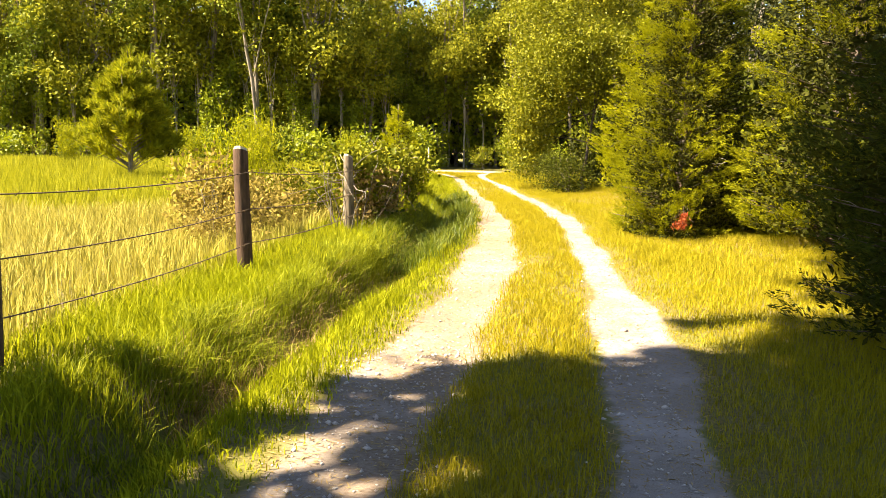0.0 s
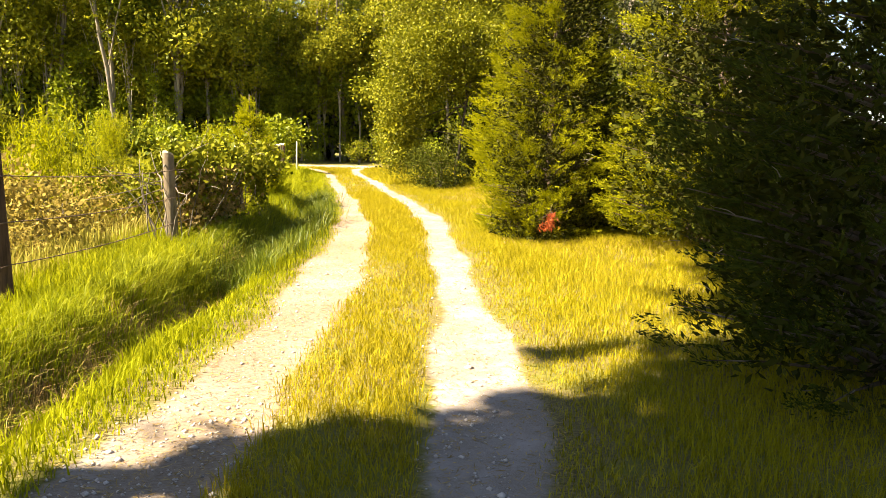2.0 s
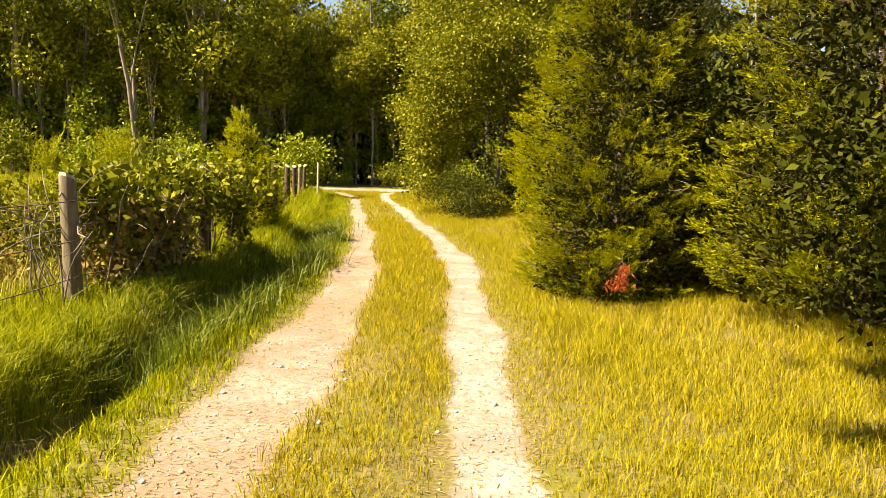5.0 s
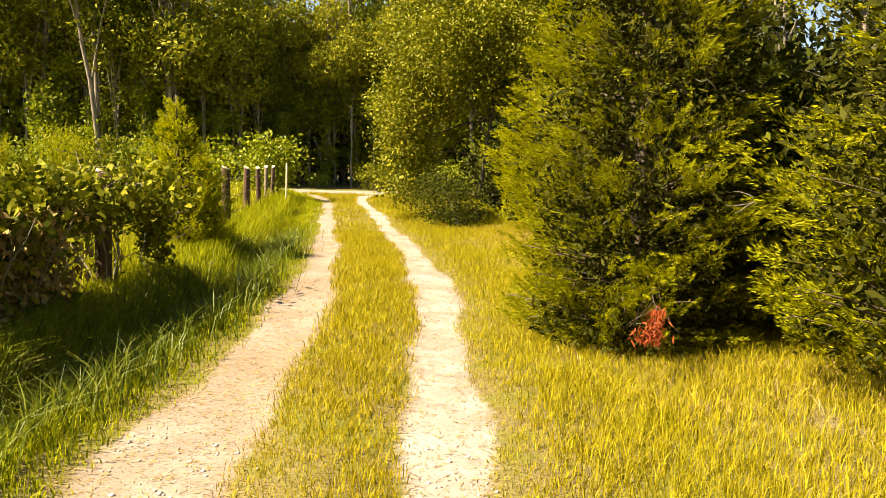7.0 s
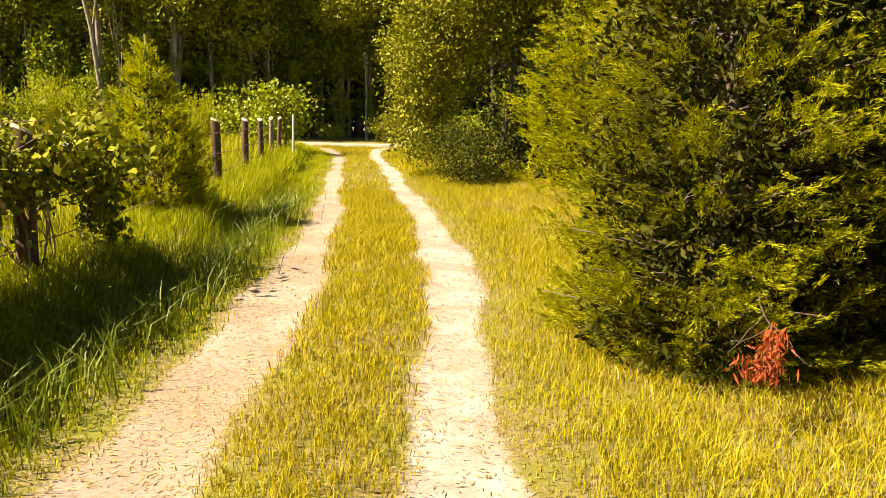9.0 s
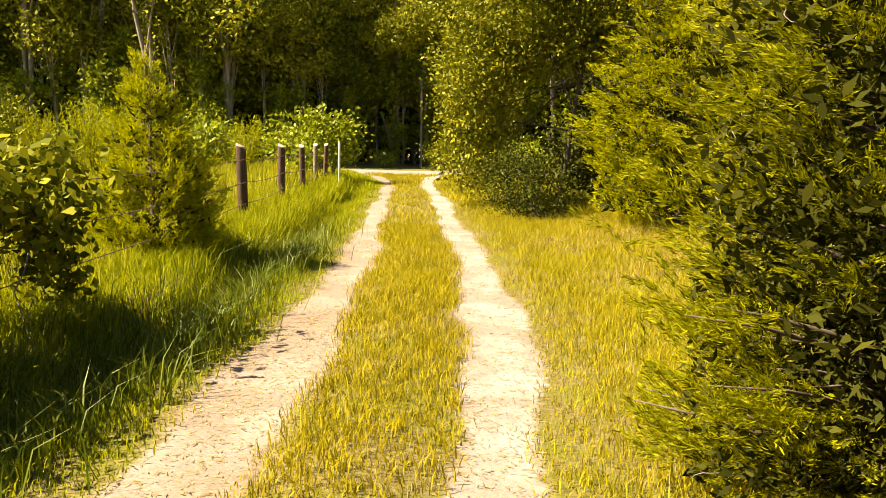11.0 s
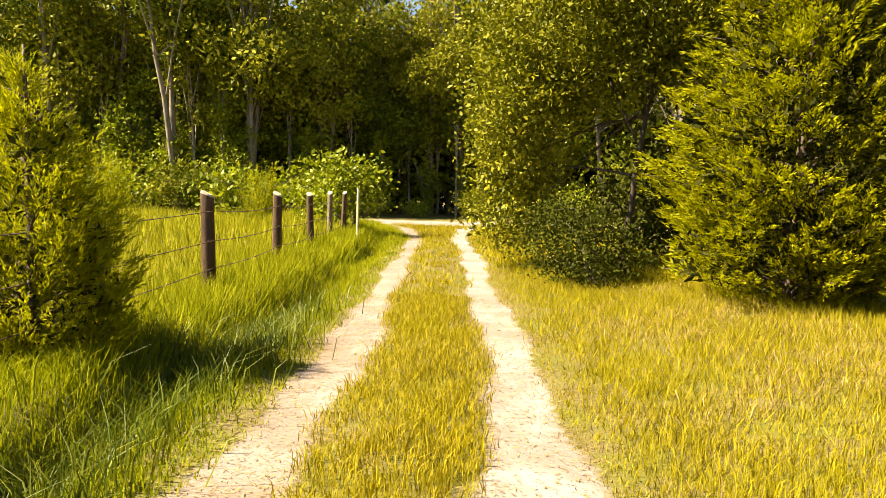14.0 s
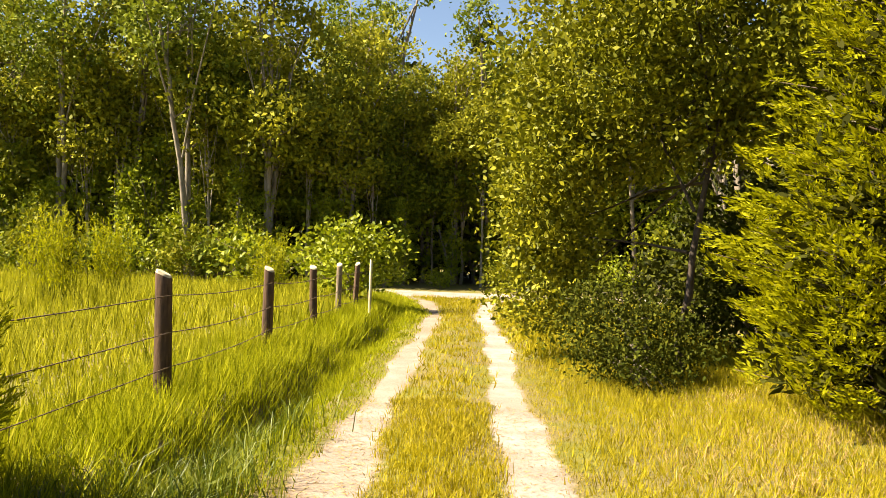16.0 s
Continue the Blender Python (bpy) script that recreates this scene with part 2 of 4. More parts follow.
def bent(start, way, length, radius, steps=6, wander=0.12, lift=0.0):
    """A limb that wanders on its way and tapers to a third."""
    p, d, out = np.array(start, float), unit(np.array(way, float)), []
    for i in range(steps + 1):
        out.append((p.copy(), radius * (1 - 0.7 * i / steps)))
        d = unit(d + rng.normal(0, wander, 3) + np.array([0, 0, lift]))
        p = p + d * length / steps
    return out


# ---- the lane and its ground ----
LEFT_RUT = [(-30, -1.15), (3.5, -1.12), (5.5, -1.03), (8.6, -0.95), (10.3, -0.96), (12.1, -1.05), (14.5, -1.18), (16.2, -1.34), (17.5, -1.46), (19.1, -1.68),
            (20.3, -1.87), (22.2, -2.12), (24.7, -2.60), (28.6, -3.27), (31.2, -3.77), (32.5, -3.97), (38.7, -5.1), (44, -6.7), (47.5, -9.0)]
RIGHT_RUT = [(-30, 0.55), (3.5, 0.60), (5.6, 0.72), (8.7, 0.68), (10.4, 0.56), (12.2, 0.50), (14.7, 0.33), (16.5, 0.25), (18, 0.12), (19.4, -0.08),
             (20.6, -0.28), (22.3, -0.52), (25.2, -1.10), (26.7, -1.42), (29.2, -1.84), (33.2, -2.55), (38, -3.65), (40.1, -3.95), (44, -4.5), (47.5, -3.8)]
LEFT_HALF = [(0, 0.36), (8, 0.38), (12, 0.40), (15, 0.34), (18, 0.30), (22, 0.26), (29, 0.20), (33, 0.19), (50, 0.28)]
RIGHT_HALF = [(0, 0.34), (8, 0.32), (10, 0.25), (13, 0.23), (16, 0.29), (18, 0.29), (22, 0.26), (25, 0.22), (33, 0.22), (50, 0.28)]
ROAD_NEAR, ROAD_FAR = 46.6, 50.8


def along(table, y):
    return np.interp(y, [a for a, _ in table], [b for _, b in table])


def smooth(v, low, high):
    s = np.clip((v - low) / (high - low), 0, 1)
    return s * s * (3 - 2 * s)


def wave(x, y):
    """Soft unevenness, between about -1 and 1."""
    return (np.sin(1.7 * x + 0.6 * y) + np.sin(0.9 * y - 1.1 * x + 2) + np.sin(2.9 * x - 1.7 * y + 1) * 0.5 + np.sin(0.37 * x + 0.23 * y)) / 3.5


def bare(x, y):
    """How bare the ground is: 1 in the wheel ruts and on the cross road, 0 in the grass."""
    wob = 0.05 * np.sin(1.1 * y + 0.7 * x) + 0.035 * np.sin(2.7 * y - 2.1 * x + 1)
    end = 1 - smooth(y, 46.5, 48.5)
    a = 1 - smooth(np.abs(x - along(LEFT_RUT, y)) - along(LEFT_HALF, y) + wob, -0.22, 0.22)
    b = 1 - smooth(np.abs(x - along(RIGHT_RUT, y)) - along(RIGHT_HALF, y) - wob, -0.20, 0.20)
    mid = (ROAD_NEAR + ROAD_FAR) / 2 + 0.25 * np.sin(0.3 * x)
    c = (1 - smooth(np.abs(y - mid) - (ROAD_FAR - ROAD_NEAR) / 2, -0.5, 0.4)) * smooth(x, -13, -10)
    d = 0.45 * np.exp(-(((x - 3.0) / 0.3) ** 2 + ((y - 12.4) / 0.25) ** 2))
    return np.maximum(np.maximum(np.maximum(a, b) * end, c), d)


def height(x, y):
    """The ground's height."""
    off = along(LEFT_RUT, y) - along(LEFT_HALF, y) - x
    near = 1 - smooth(y, 36, 44)
    ditch = -0.42 * np.exp(-((off - 0.86) / 0.25) ** 2) * (0.70 + 0.22 * np.sin(0.8 * y) + 0.12 * np.sin(3.1 * y + 1)) * near
    bank = 0.17 * smooth(off, 1.0, 1.4) * near
    right = x - along(RIGHT_RUT, y) - along(RIGHT_HALF, y)
    shoulder = 0.12 * smooth(right, 0.8, 3.0) * near
    mid = np.exp(-((x - (along(LEFT_RUT, y) + along(RIGHT_RUT, y)) / 2) / 0.4) ** 2) * 0.05 * near
    return ditch + bank + shoulder + mid + 0.025 * wave(x, y) * (1 - bare(x, y)) + 0.012 * wave(4 * x, 4 * y)


def build_ground():
    def axis(spans):
        out = []
        for a, b, step in spans:
            out += list(np.arange(a, b, step))
        return np.array(out + [spans[-1][1]])
    xs = axis([(-600, -100, 100), (-100, -30, 10), (-30, -7, 0.8), (-7, -4.2, 0.25), (-4.2, 2.4, 0.11), (2.4, 6, 0.3), (6, 30, 1.2), (30, 100, 10), (100, 600, 100)])
    ys = axis([(-600, -100, 100), (-100, -10, 10), (-10, 1, 0.6), (1, 30, 0.17), (30, 52, 0.25), (52, 90, 2), (90, 200, 20), (200, 900, 100)])
    X, Y = np.meshgrid(xs, ys)
    Z = height(X, Y)
    v = np.stack([X, Y, Z], -1).reshape(-1, 3)
    nx, ny = len(xs), len(ys)
    i = (np.arange(ny - 1)[:, None] * nx + np.arange(nx - 1)[None]).ravel()
    ob = mesh_object("ground", v, np.full(len(i), 4), np.stack([i, i + 1, i + nx + 1, i + nx], 1).ravel(), GROUND, True)
    at = ob.data.attributes.new("sand", "FLOAT", "POINT")
    at.data.foreach_set("value", bare(X, Y).ravel().astype(np.float32))
    at = ob.data.attributes.new("brown", "FLOAT", "POINT")
    at.data.foreach_set("value", (0.85 * (X < (along(LEFT_RUT, Y) + along(RIGHT_RUT, Y)) / 2) * (Y < 46) * np.clip(0.6 + 0.6 * wave(2 * X, 1.3 * Y), 0.2, 1)).ravel().astype(np.float32))
    return tagged(ob, "grassy ground with two pale sandy wheel ruts and a sandy cross road", "ground", kind="structure")


build_ground()


# ---- grass ----
def blades(name, x, y, tall, wide, material, label, lean=0.35, sink=0.02, plain=False):
    """Bent, pointed grass blades with their roots at x, y; plain ones, for far off, are one triangle each."""
    n = len(x)
    root = np.stack([x, y, height(x, y) - sink], 1)
    turn = rng.uniform(0, 2 * np.pi, n)
    side = np.stack([np.cos(turn), np.sin(turn), np.zeros(n)], 1) * (wide / 2)[:, None]
    bend = rng.uniform(0, 2 * np.pi, n)
    tip = np.stack([np.cos(bend), np.sin(bend), np.zeros(n)], 1) * (tall * rng.uniform(0.1, 1, n) * lean * 1.6)[:, None]
    up = np.zeros((n, 3))
    up[:, 2] = tall
    droop = 1 - 0.35 * np.clip(lean - 0.4, 0, 1)
    if plain:
        v = np.stack([root - side, root + side, root + up * 0.95 + tip], 1)
        sizes, index = np.full(n, 3), np.arange(3 * n)
    else:
        v = np.empty((n, 5, 3))
        v[:, 0], v[:, 1] = root - side, root + side
        mid = root + up * 0.62 + tip * 0.32
        v[:, 2], v[:, 3] = mid + side * 0.75, mid - side * 0.75
        v[:, 4] = root + up * rng.uniform(0.85, 1.0, (n, 1)) * droop + tip
        index = (np.arange(n)[:, None] * 5 + np.array([0, 1, 2, 3, 3, 2, 4])).ravel()
        sizes = np.tile([4, 3], n)
    ob = mesh_object(name, v.reshape(-1, 3), sizes, index, material)
    return tagged(ob, label, "grass", kind="stuff")


def scatter(n, x0, x1, y0, y1, clump=0.0, keep=None):
    """Places in a rectangle, gathered into tufts, where keep allows."""
    x, y = rng.uniform(x0, x1, n), rng.uniform(y0, y1, n)
    if clump:
        k = max(1, n // 14)
        cx, cy = rng.uniform(x0, x1, k), rng.uniform(y0, y1, k)
        pick = rng.integers(0, k, n)
        tuft = rng.random(n) < 0.6
        x = np.where(tuft, cx[pick] + rng.normal(0, clump, n), x)
        y = np.where(tuft, cy[pick] + rng.normal(0, clump, n), y)
    if keep is not None:
        ok = keep(x, y) > rng.random(n)
        x, y = x[ok], y[ok]
    return x, y


def grown(x, y):
    return np.clip(1 - 1.25 * bare(x, y), 0, 1)


def strip(x, y):
    return grown(x, y) * (x > along(LEFT_RUT, y)) * (x < along(RIGHT_RUT, y))


def right_side(x, y):
    return grown(x, y) * (x > along(RIGHT_RUT, y))


def left_side(x, y):
    off = along(LEFT_RUT, y) - along(LEFT_HALF, y) - x
    worn = 0.92 * np.exp(-((off - 0.95) / 0.24) ** 2) * smooth(wave(1.3 * x, 1.9 * y), -0.35, 0.15) * (y < 16)
    return grown(x, y) * (x < along(LEFT_RUT, y)) * (x > along(LEFT_RUT, y) - 3.0) * (1 - worn)


def field_side(x, y):
    return grown(x, y) * (x < along(LEFT_RUT, y) - np.where(y < 14, 2.75, 2.1))


def lane_grass():
    for y0, y1, n, wide, tall in ((1.5, 14, 64000, 0.0058, 0.15), (14, 26, 80000, 0.007, 0.17), (26, 46.5, 48000, 0.018, 0.20)):
        x0, x1 = (-1.3, 0.3) if y1 < 20 else ((-2.7, 0.2) if y1 < 30 else (-8.0, -1.2))
        x, y = scatter(n, x0, x1, y0, y1, 0.05, strip)
        h = tall * rng.uniform(0.35, 1.15, len(x)) * (0.75 + 0.35 * wave(3 * x, 2 * y))
        blades("lane_grass", x, y, h, wide * rng.uniform(0.6, 1.4, len(x)), LANE_GRASS, "short yellow-green grass strip between the wheel ruts", 0.5, plain=y0 > 20)
    for y0, y1, n, wide, tall, reach in ((1.5, 9, 68000, 0.0054, 0.17, 3.6), (9, 20, 134000, 0.0056, 0.18, 5.0), (20, 30, 84000, 0.010, 0.20, 6.0), (30, 46.5, 30000, 0.026, 0.30, 6.0)):
        lo = along(RIGHT_RUT, y1) - 0.1
        x, y = scatter(n, lo, lo + reach, y0, y1, 0.06, right_side)
        h = tall * rng.uniform(0.35, 1.2, len(x)) * (0.85 + 0.3 * wave(2 * x, 2 * y))
        h *= 0.45 + 0.55 * smooth(x - along(RIGHT_RUT, y), 0.25, 1.0)
        blades("verge_grass", x, y, h, wide * rng.uniform(0.6, 1.4, len(x)), VERGE_GRASS, "ankle-high yellow-green grass beside the lane", 0.5, plain=y0 > 15)
    for y0, y1, n, wide, tall in ((1.5, 10, 46000, 0.009, 0.32), (10, 20, 52000, 0.009, 0.33), (20, 30, 36000, 0.015, 0.36), (30, 46.5, 30000, 0.026, 0.40)):
        hi = along(LEFT_RUT, y0)
        lo = along(LEFT_RUT, y1) - 3.2
        x, y = scatter(int(n * (hi - lo) / 3.3), lo, hi, y0, y1, 0.07, left_side)
        off = along(LEFT_RUT, y) - x
        h = tall * rng.uniform(0.35, 1.15, len(x)) * (0.3 + 0.7 * smooth(off, 0.35, 1.3)) * (0.85 + 0.3 * wave(2 * x, 2 * y))
        h *= 1 - 0.6 * np.exp(-((off - along(LEFT_HALF, y) - 0.9) / 0.2) ** 2) * (y < 17)
        blades("bank_grass", x, y, h, wide * rng.uniform(0.6, 1.4, len(x)), BANK_GRASS, "lush green grass on the bank below the fence", 0.5, plain=y0 > 15)
    for y0, y1, x0, n, wide, tall in ((2, 14, -20, 72000, 0.013, 0.55), (14, 30, -24, 66000, 0.022, 0.6), (30, 50, -45, 60000, 0.04, 0.75)):
        x, y = scatter(n, x0, along(LEFT_RUT, y0) - 2.0, y0, y1, 0.10, field_side)
        h = tall * rng.uniform(0.35, 1.15, len(x)) * (0.8 + 0.3 * wave(x, y))
        blades("field_grass", x, y, h, wide * rng.uniform(0.6, 1.4, len(x)), FIELD_GRASS if y0 < 10 else MEADOW_GRASS, "tall golden meadow grass going to seed behind the fence" if y0 < 10 else "tall yellow-green meadow grass behind the fence", 0.3, plain=y0 > 10)
    x, y = scatter(32000, -3.6, -1.6, 10.5, 25, 0.10, lambda a, b: np.exp(-((along(LEFT_RUT, b) - along(LEFT_HALF, b) - a - 0.75) / 0.4) ** 2) * (0.35 + 0.65 * smooth(wave(1.7 * a, 1.3 * b), -0.3, 0.2)))
    blades("sedge", x, y, rng.uniform(0.25, 0.5, len(x)), rng.uniform(0.008, 0.014, len(x)), SEDGE, "long arching dark green sedge in the ditch", 0.62)


lane_grass()


def dead_grass():
    """Tussocks and brown dead tufts along the ditch between the fence and the lane."""
    k = 150
    cy = rng.uniform(3.5, 17, k)
    cx = along(LEFT_RUT, cy) - along(LEFT_HALF, cy) - rng.normal(1.22, 0.14, k)
    pick = rng.integers(0, k, 17000)
    x, y = cx[pick] + rng.normal(0, 0.075, len(pick)), cy[pick] + rng.normal(0, 0.085, len(pick))
    tall = (0.22 + 0.2 * rng.random(k))[pick] * rng.uniform(0.6, 1.1, len(pick))
    blades("tussock_grass", x, y, tall, rng.uniform(0.005, 0.009, len(x)), TUSSOCK, "arching green grass tussocks on the lip of the ditch", 0.85)
    x, y = scatter(40000, -3.2, -1.7, 2.5, 16, 0.08, lambda a, b: np.exp(-((along(LEFT_RUT, b) - along(LEFT_HALF, b) - a - 1.0) / 0.2) ** 2) * smooth(wave(1.3 * a, 1.9 * b), -0.25, 0.25))
    blades("dead_grass", x, y, rng.uniform(0.10, 0.32, len(x)), rng.uniform(0.004, 0.008, len(x)), STRAW, "brown dead grass hanging into the ditch", 0.9)
    x, y = scatter(22000, 0.3, 4.6, 9.5, 28, 0.10, lambda a, b: right_side(a, b) * smooth(a - along(RIGHT_RUT, b), 0.7, 1.6) * smooth(wave(1.1 * a + 3, 1.2 * b + 1) + 0.8 * np.exp(-((b - 13.3) / 1.2) ** 2) + 0.9 * np.exp(-((b - 24.4) / 1.8) ** 2), 0.1, 0.7))
    blades("dead_grass", x, y, rng.uniform(0.06, 0.2, len(x)), rng.uniform(0.005, 0.009, len(x)), STRAW, "dry straw-coloured grass in the verge", 1.3)


dead_grass()


# ---- trees ----
def spray_tree(name, x, y, tall, wide, material, fronds, sprigs, size, label, low=0.1, lean=(0, 0), thin=0.16, flat=1.0, seed=1, bare_low=0.0, inner=1.2, rise=0.55, leaf=1.0, bunch=18, spread=1.0, taper=0.72):
    """A cedar: trunk, many limbs, and sprays of scale leaves in fans towards the light."""
    global rng
    kept, rng = rng, np.random.default_rng(seed)
    top = base(name, x, y, float(height(np.array(x), np.array(y))) - 0.03)
    lines = [[((lean[0] * q, lean[1] * q, tall * 0.97 * q), 0.012 + (0.02 + 0.010 * tall) * (1 - q)) for q in np.linspace(0, 1, 8)]]
    boughs = max(60, fronds // bunch)
    bu = 1 - np.sqrt(1 - 0.995 * rng.random(boughs))
    prof = np.where(bu < 0.18, 0.90 + 0.10 * bu / 0.18, ((1 - bu) / 0.82) ** taper)
    ba = rng.uniform(0, 2 * np.pi, boughs)
    lump = 0.95 + 0.07 * np.sin(3 * ba + 30 * bu) + 0.08 * np.sin(5 * ba - 9 * bu + seed)
    br = wide * np.maximum(prof * lump, 0.03) * rng.uniform(0.80, 1.13, boughs)
    pick = rng.integers(0, boughs, fronds)
    along_it = 1 - 0.42 * rng.random(fronds) ** 1.3
    u = bu[pick]
    ang = ba[pick] + rng.normal(0, 1, fronds) * np.minimum(0.10 * spread / np.maximum(br[pick], 0.1), 0.8)
    r = br[pick] * along_it
    z = low + (tall - low) * u + (along_it - 0.8) * br[pick] * 0.55 * rise + rng.normal(0, 0.05 * spread, fronds)
    z = np.maximum(z, 0.05)
    out = np.stack([np.cos(ang), np.sin(ang) * flat, np.zeros(fronds)], 1)
    tip = out * r[:, None] + np.stack([lean[0] * u, lean[1] * u, z], 1)
    for i in rng.choice(fronds, min(fronds, int(90 * tall / 5) + 20), replace=False):
        s = np.array([lean[0] * u[i], lean[1] * u[i], max(z[i] - 0.30 * r[i], 0.05)])
        lines.append([(s + (tip[i] - s) * q + np.array([0, 0, 0.05 * np.sin(3 * q)]), 0.003 + (0.008 + 0.0025 * tall) * (1 - q) ** 1.5) for q in (0, 0.35, 0.7, 1.0)])
    under(mesh_object("trunk", *tubes(lines, 5), CEDAR_BARK, True), top)
    way = unit(out + rng.normal(0, 0.35, (fronds, 3)) + np.array([0, 0, rise]) + out * 0.2 + np.array([0, 0, 0.9]) * smooth(u, 0.75, 1.0)[:, None])
    side = unit(np.cross(way, rng.normal(0, 0.6, (fronds, 3)) + np.array([0, 0, 1.0])))
    q = rng.random((fronds, sprigs))
    fan = rng.choice([-1.0, 1.0], (fronds, sprigs)) * rng.uniform(0.15, 1.0, (fronds, sprigs))
    c = tip[:, None] + way[:, None] * ((q - 0.75) * size * 3.2)[..., None] + side[:, None] * (fan * (1.15 - q) * size * 1.1)[..., None]
    d = unit(way[:, None] + side[:, None] * (fan * 0.75)[..., None] + rng.normal(0, 0.15, (fronds, sprigs, 3)))
    c, d = (c + rng.normal(0, size * 0.12, c.shape)).reshape(-1, 3), d.reshape(-1, 3)
    s = rng.uniform(0.6, 1.25, (len(c), 1)) * size * leaf
    across = unit(np.cross(d, rng.normal(0, 1, d.shape)))
    ok = c[:, 2] > bare_low + 0.03
    under(mesh_object("foliage", *quads(c[ok], (d * s * 0.5)[ok], (across * s * thin)[ok]), material), top)
    # inner leaves that fill the crown; their dark colour stands for shade
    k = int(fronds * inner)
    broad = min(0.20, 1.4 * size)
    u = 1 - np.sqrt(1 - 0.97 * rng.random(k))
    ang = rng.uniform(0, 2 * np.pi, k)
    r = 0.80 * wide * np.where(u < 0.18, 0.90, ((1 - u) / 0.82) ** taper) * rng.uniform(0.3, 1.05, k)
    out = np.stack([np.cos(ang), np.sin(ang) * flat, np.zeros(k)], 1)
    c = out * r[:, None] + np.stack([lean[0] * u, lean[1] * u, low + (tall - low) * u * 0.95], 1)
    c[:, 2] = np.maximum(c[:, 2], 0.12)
    dead = []
    for i in range(int(18 * tall)):
        e = tip[rng.integers(fronds)] * np.array([1.0, 1.0, 0.8])
        w = unit(e * np.array([1, 1, 0.1]) + rng.normal(0, 0.5, 3))
        dead.append(bent(e - w * 0.2, w, rng.uniform(0.10, 0.24), 0.003, 4, 0.3))
    twig = under(mesh_object("dead_twig", *tubes(dead, 4), PALE_BARK, True), top, "bleached bare twigs")
    twig["kind"] = "stuff"
    under(leaves("inner_foliage", c, out, broad, broad * 0.36, CEDAR_INNER_SHADE, 0.8, 0.1), top, "inner foliage with the crown's shade put into its colour")
    rng = kept
    return tagged(top, label, "tree")


def leafy(name, tall, blobs, count, size, leaf, bark, label, trunk=0.16, forks=3, seed=1, limbs=10, category="tree", tuft=0.16, bunch=0.0):
    """A broad-leaved tree or shrub: trunk with forks and limbs, and leaves in clumps that fill the blobs (x, y, z, rx, rz)."""
    global rng
    kept, rng = rng, np.random.default_rng(seed)
    top = base(name, 0, 0)
    lines = []
    for k in range(forks):
        b = blobs[k % len(blobs)]
        end = np.array([b[0], b[1], b[2]]) + rng.normal(0, 0.2, 3)
        foot = rng.normal(0, trunk * (0.6 if forks > 1 else 0.0), 3) * np.array([1, 1, 0])
        knee = foot + (end - foot) * np.array([0.25, 0.25, 0.5]) + rng.normal(0, 0.12, 3)
        path = [foot * (1 - q) ** 2 + 2 * knee * q * (1 - q) + end * q * q for q in np.linspace(0, 1, 9)]
        lines.append([(p + rng.normal(0, 0.03, 3), trunk * (1 - 0.75 * q) * rng.uniform(0.9, 1.1)) for p, q in zip(path, np.linspace(0, 1, 9))])
    for k in range(limbs):
        b = blobs[rng.integers(len(blobs))]
        line = lines[rng.integers(forks)]
        s = line[rng.integers(3, 8)][0]
        e = np.array([b[0], b[1], b[2]]) + rng.normal(0, 0.55, 3) * np.array([b[3], b[3], b[4]])
        lines.append([(s + (e - s) * q + rng.normal(0, 0.06, 3), trunk * 0.35 * (1 - 0.8 * q)) for q in (0, 0.3, 0.6, 1.0)])
    under(mesh_object("trunk", *tubes(lines, 6), bark, True), top)
    vol = np.array([b[3] ** 2 * b[4] for b in blobs]) ** 0.75
    n = rng.multinomial(count // 30, vol / vol.sum())
    c, o = [], []
    for b, k in zip(blobs, n):
        d = unit(rng.normal(0, 1, (k, 3)))
        r = (0.45 + 0.6 * rng.random((k, 1)) ** 0.6) * (1 + 0.18 * np.sin(4 * d[:, :1] + 5 * d[:, 1:2] + 3 * d[:, 2:]))
        p = d * r * np.array([b[5] if len(b) > 5 else b[3], b[3], b[4]]) + np.array(b[:3])
        clump = bunch if bunch else tuft * (b[3] + b[4]) * 0.5 + size * (1.0 if tuft else 0.7)
        q = p[:, None] + rng.normal(0, 1, (k, 30, 3)) * clump * np.array([1, 1, 0.7])
        c.append(q.reshape(-1, 3))
        o.append(np.repeat(d, 30, 0))
    c, o = np.concatenate(c), np.concatenate(o)
    ok = c[:, 2] > 0.03
    under(leaves("crown", c[ok], o[ok] * 0.6, size, size * 0.55, leaf, 0.8, 0.1), top)
    rng = kept
    return tagged(top, label, category)


def stand(ob, x, y, turn=0.0, size=1.0, sink=0.03):
    ob.matrix_basis = pose(x, y, float(height(np.array(x), np.array(y))) - sink, 0, 0, turn) @ Matrix.Diagonal((size, size, size, 1))
    return ob


# cedars along the right of the lane
LANE_CEDAR = "dense old cedar with yellow-green sunlit sprays beside the lane"
spray_tree("cedar_tree", 2.22, 15.1, 7.8, 1.36, CEDAR, 5400, 54, 0.062, LANE_CEDAR, 0.02, (0.2, 0.2), 0.075, 1.1, 11, inner=6.0, leaf=0.72, bunch=14, taper=0.6)
spray_tree("cedar_tree", 4.42, 12.95, 7.4, 2.0, CEDAR, 3400, 40, 0.075, "tall cedar with ragged olive sprays and bare twigs", 0.35, (0.1, 0), 0.13, 1.0, 12, inner=6.0, leaf=0.65, bunch=15, spread=1.4)
# this cedar's shade is partly painted: its sprays are a darker material
spray_tree("cedar_tree", 3.62, 6.4, 7.4, 1.85, CEDAR_IN_SHADE, 2500, 42, 0.075, "dark green cedar standing in the shade, which is also put into its colour", 0.15, (0.1, 0), 0.13, 1.0, 13, inner=5.0, leaf=0.65, bunch=11, spread=1.3, taper=0.5)
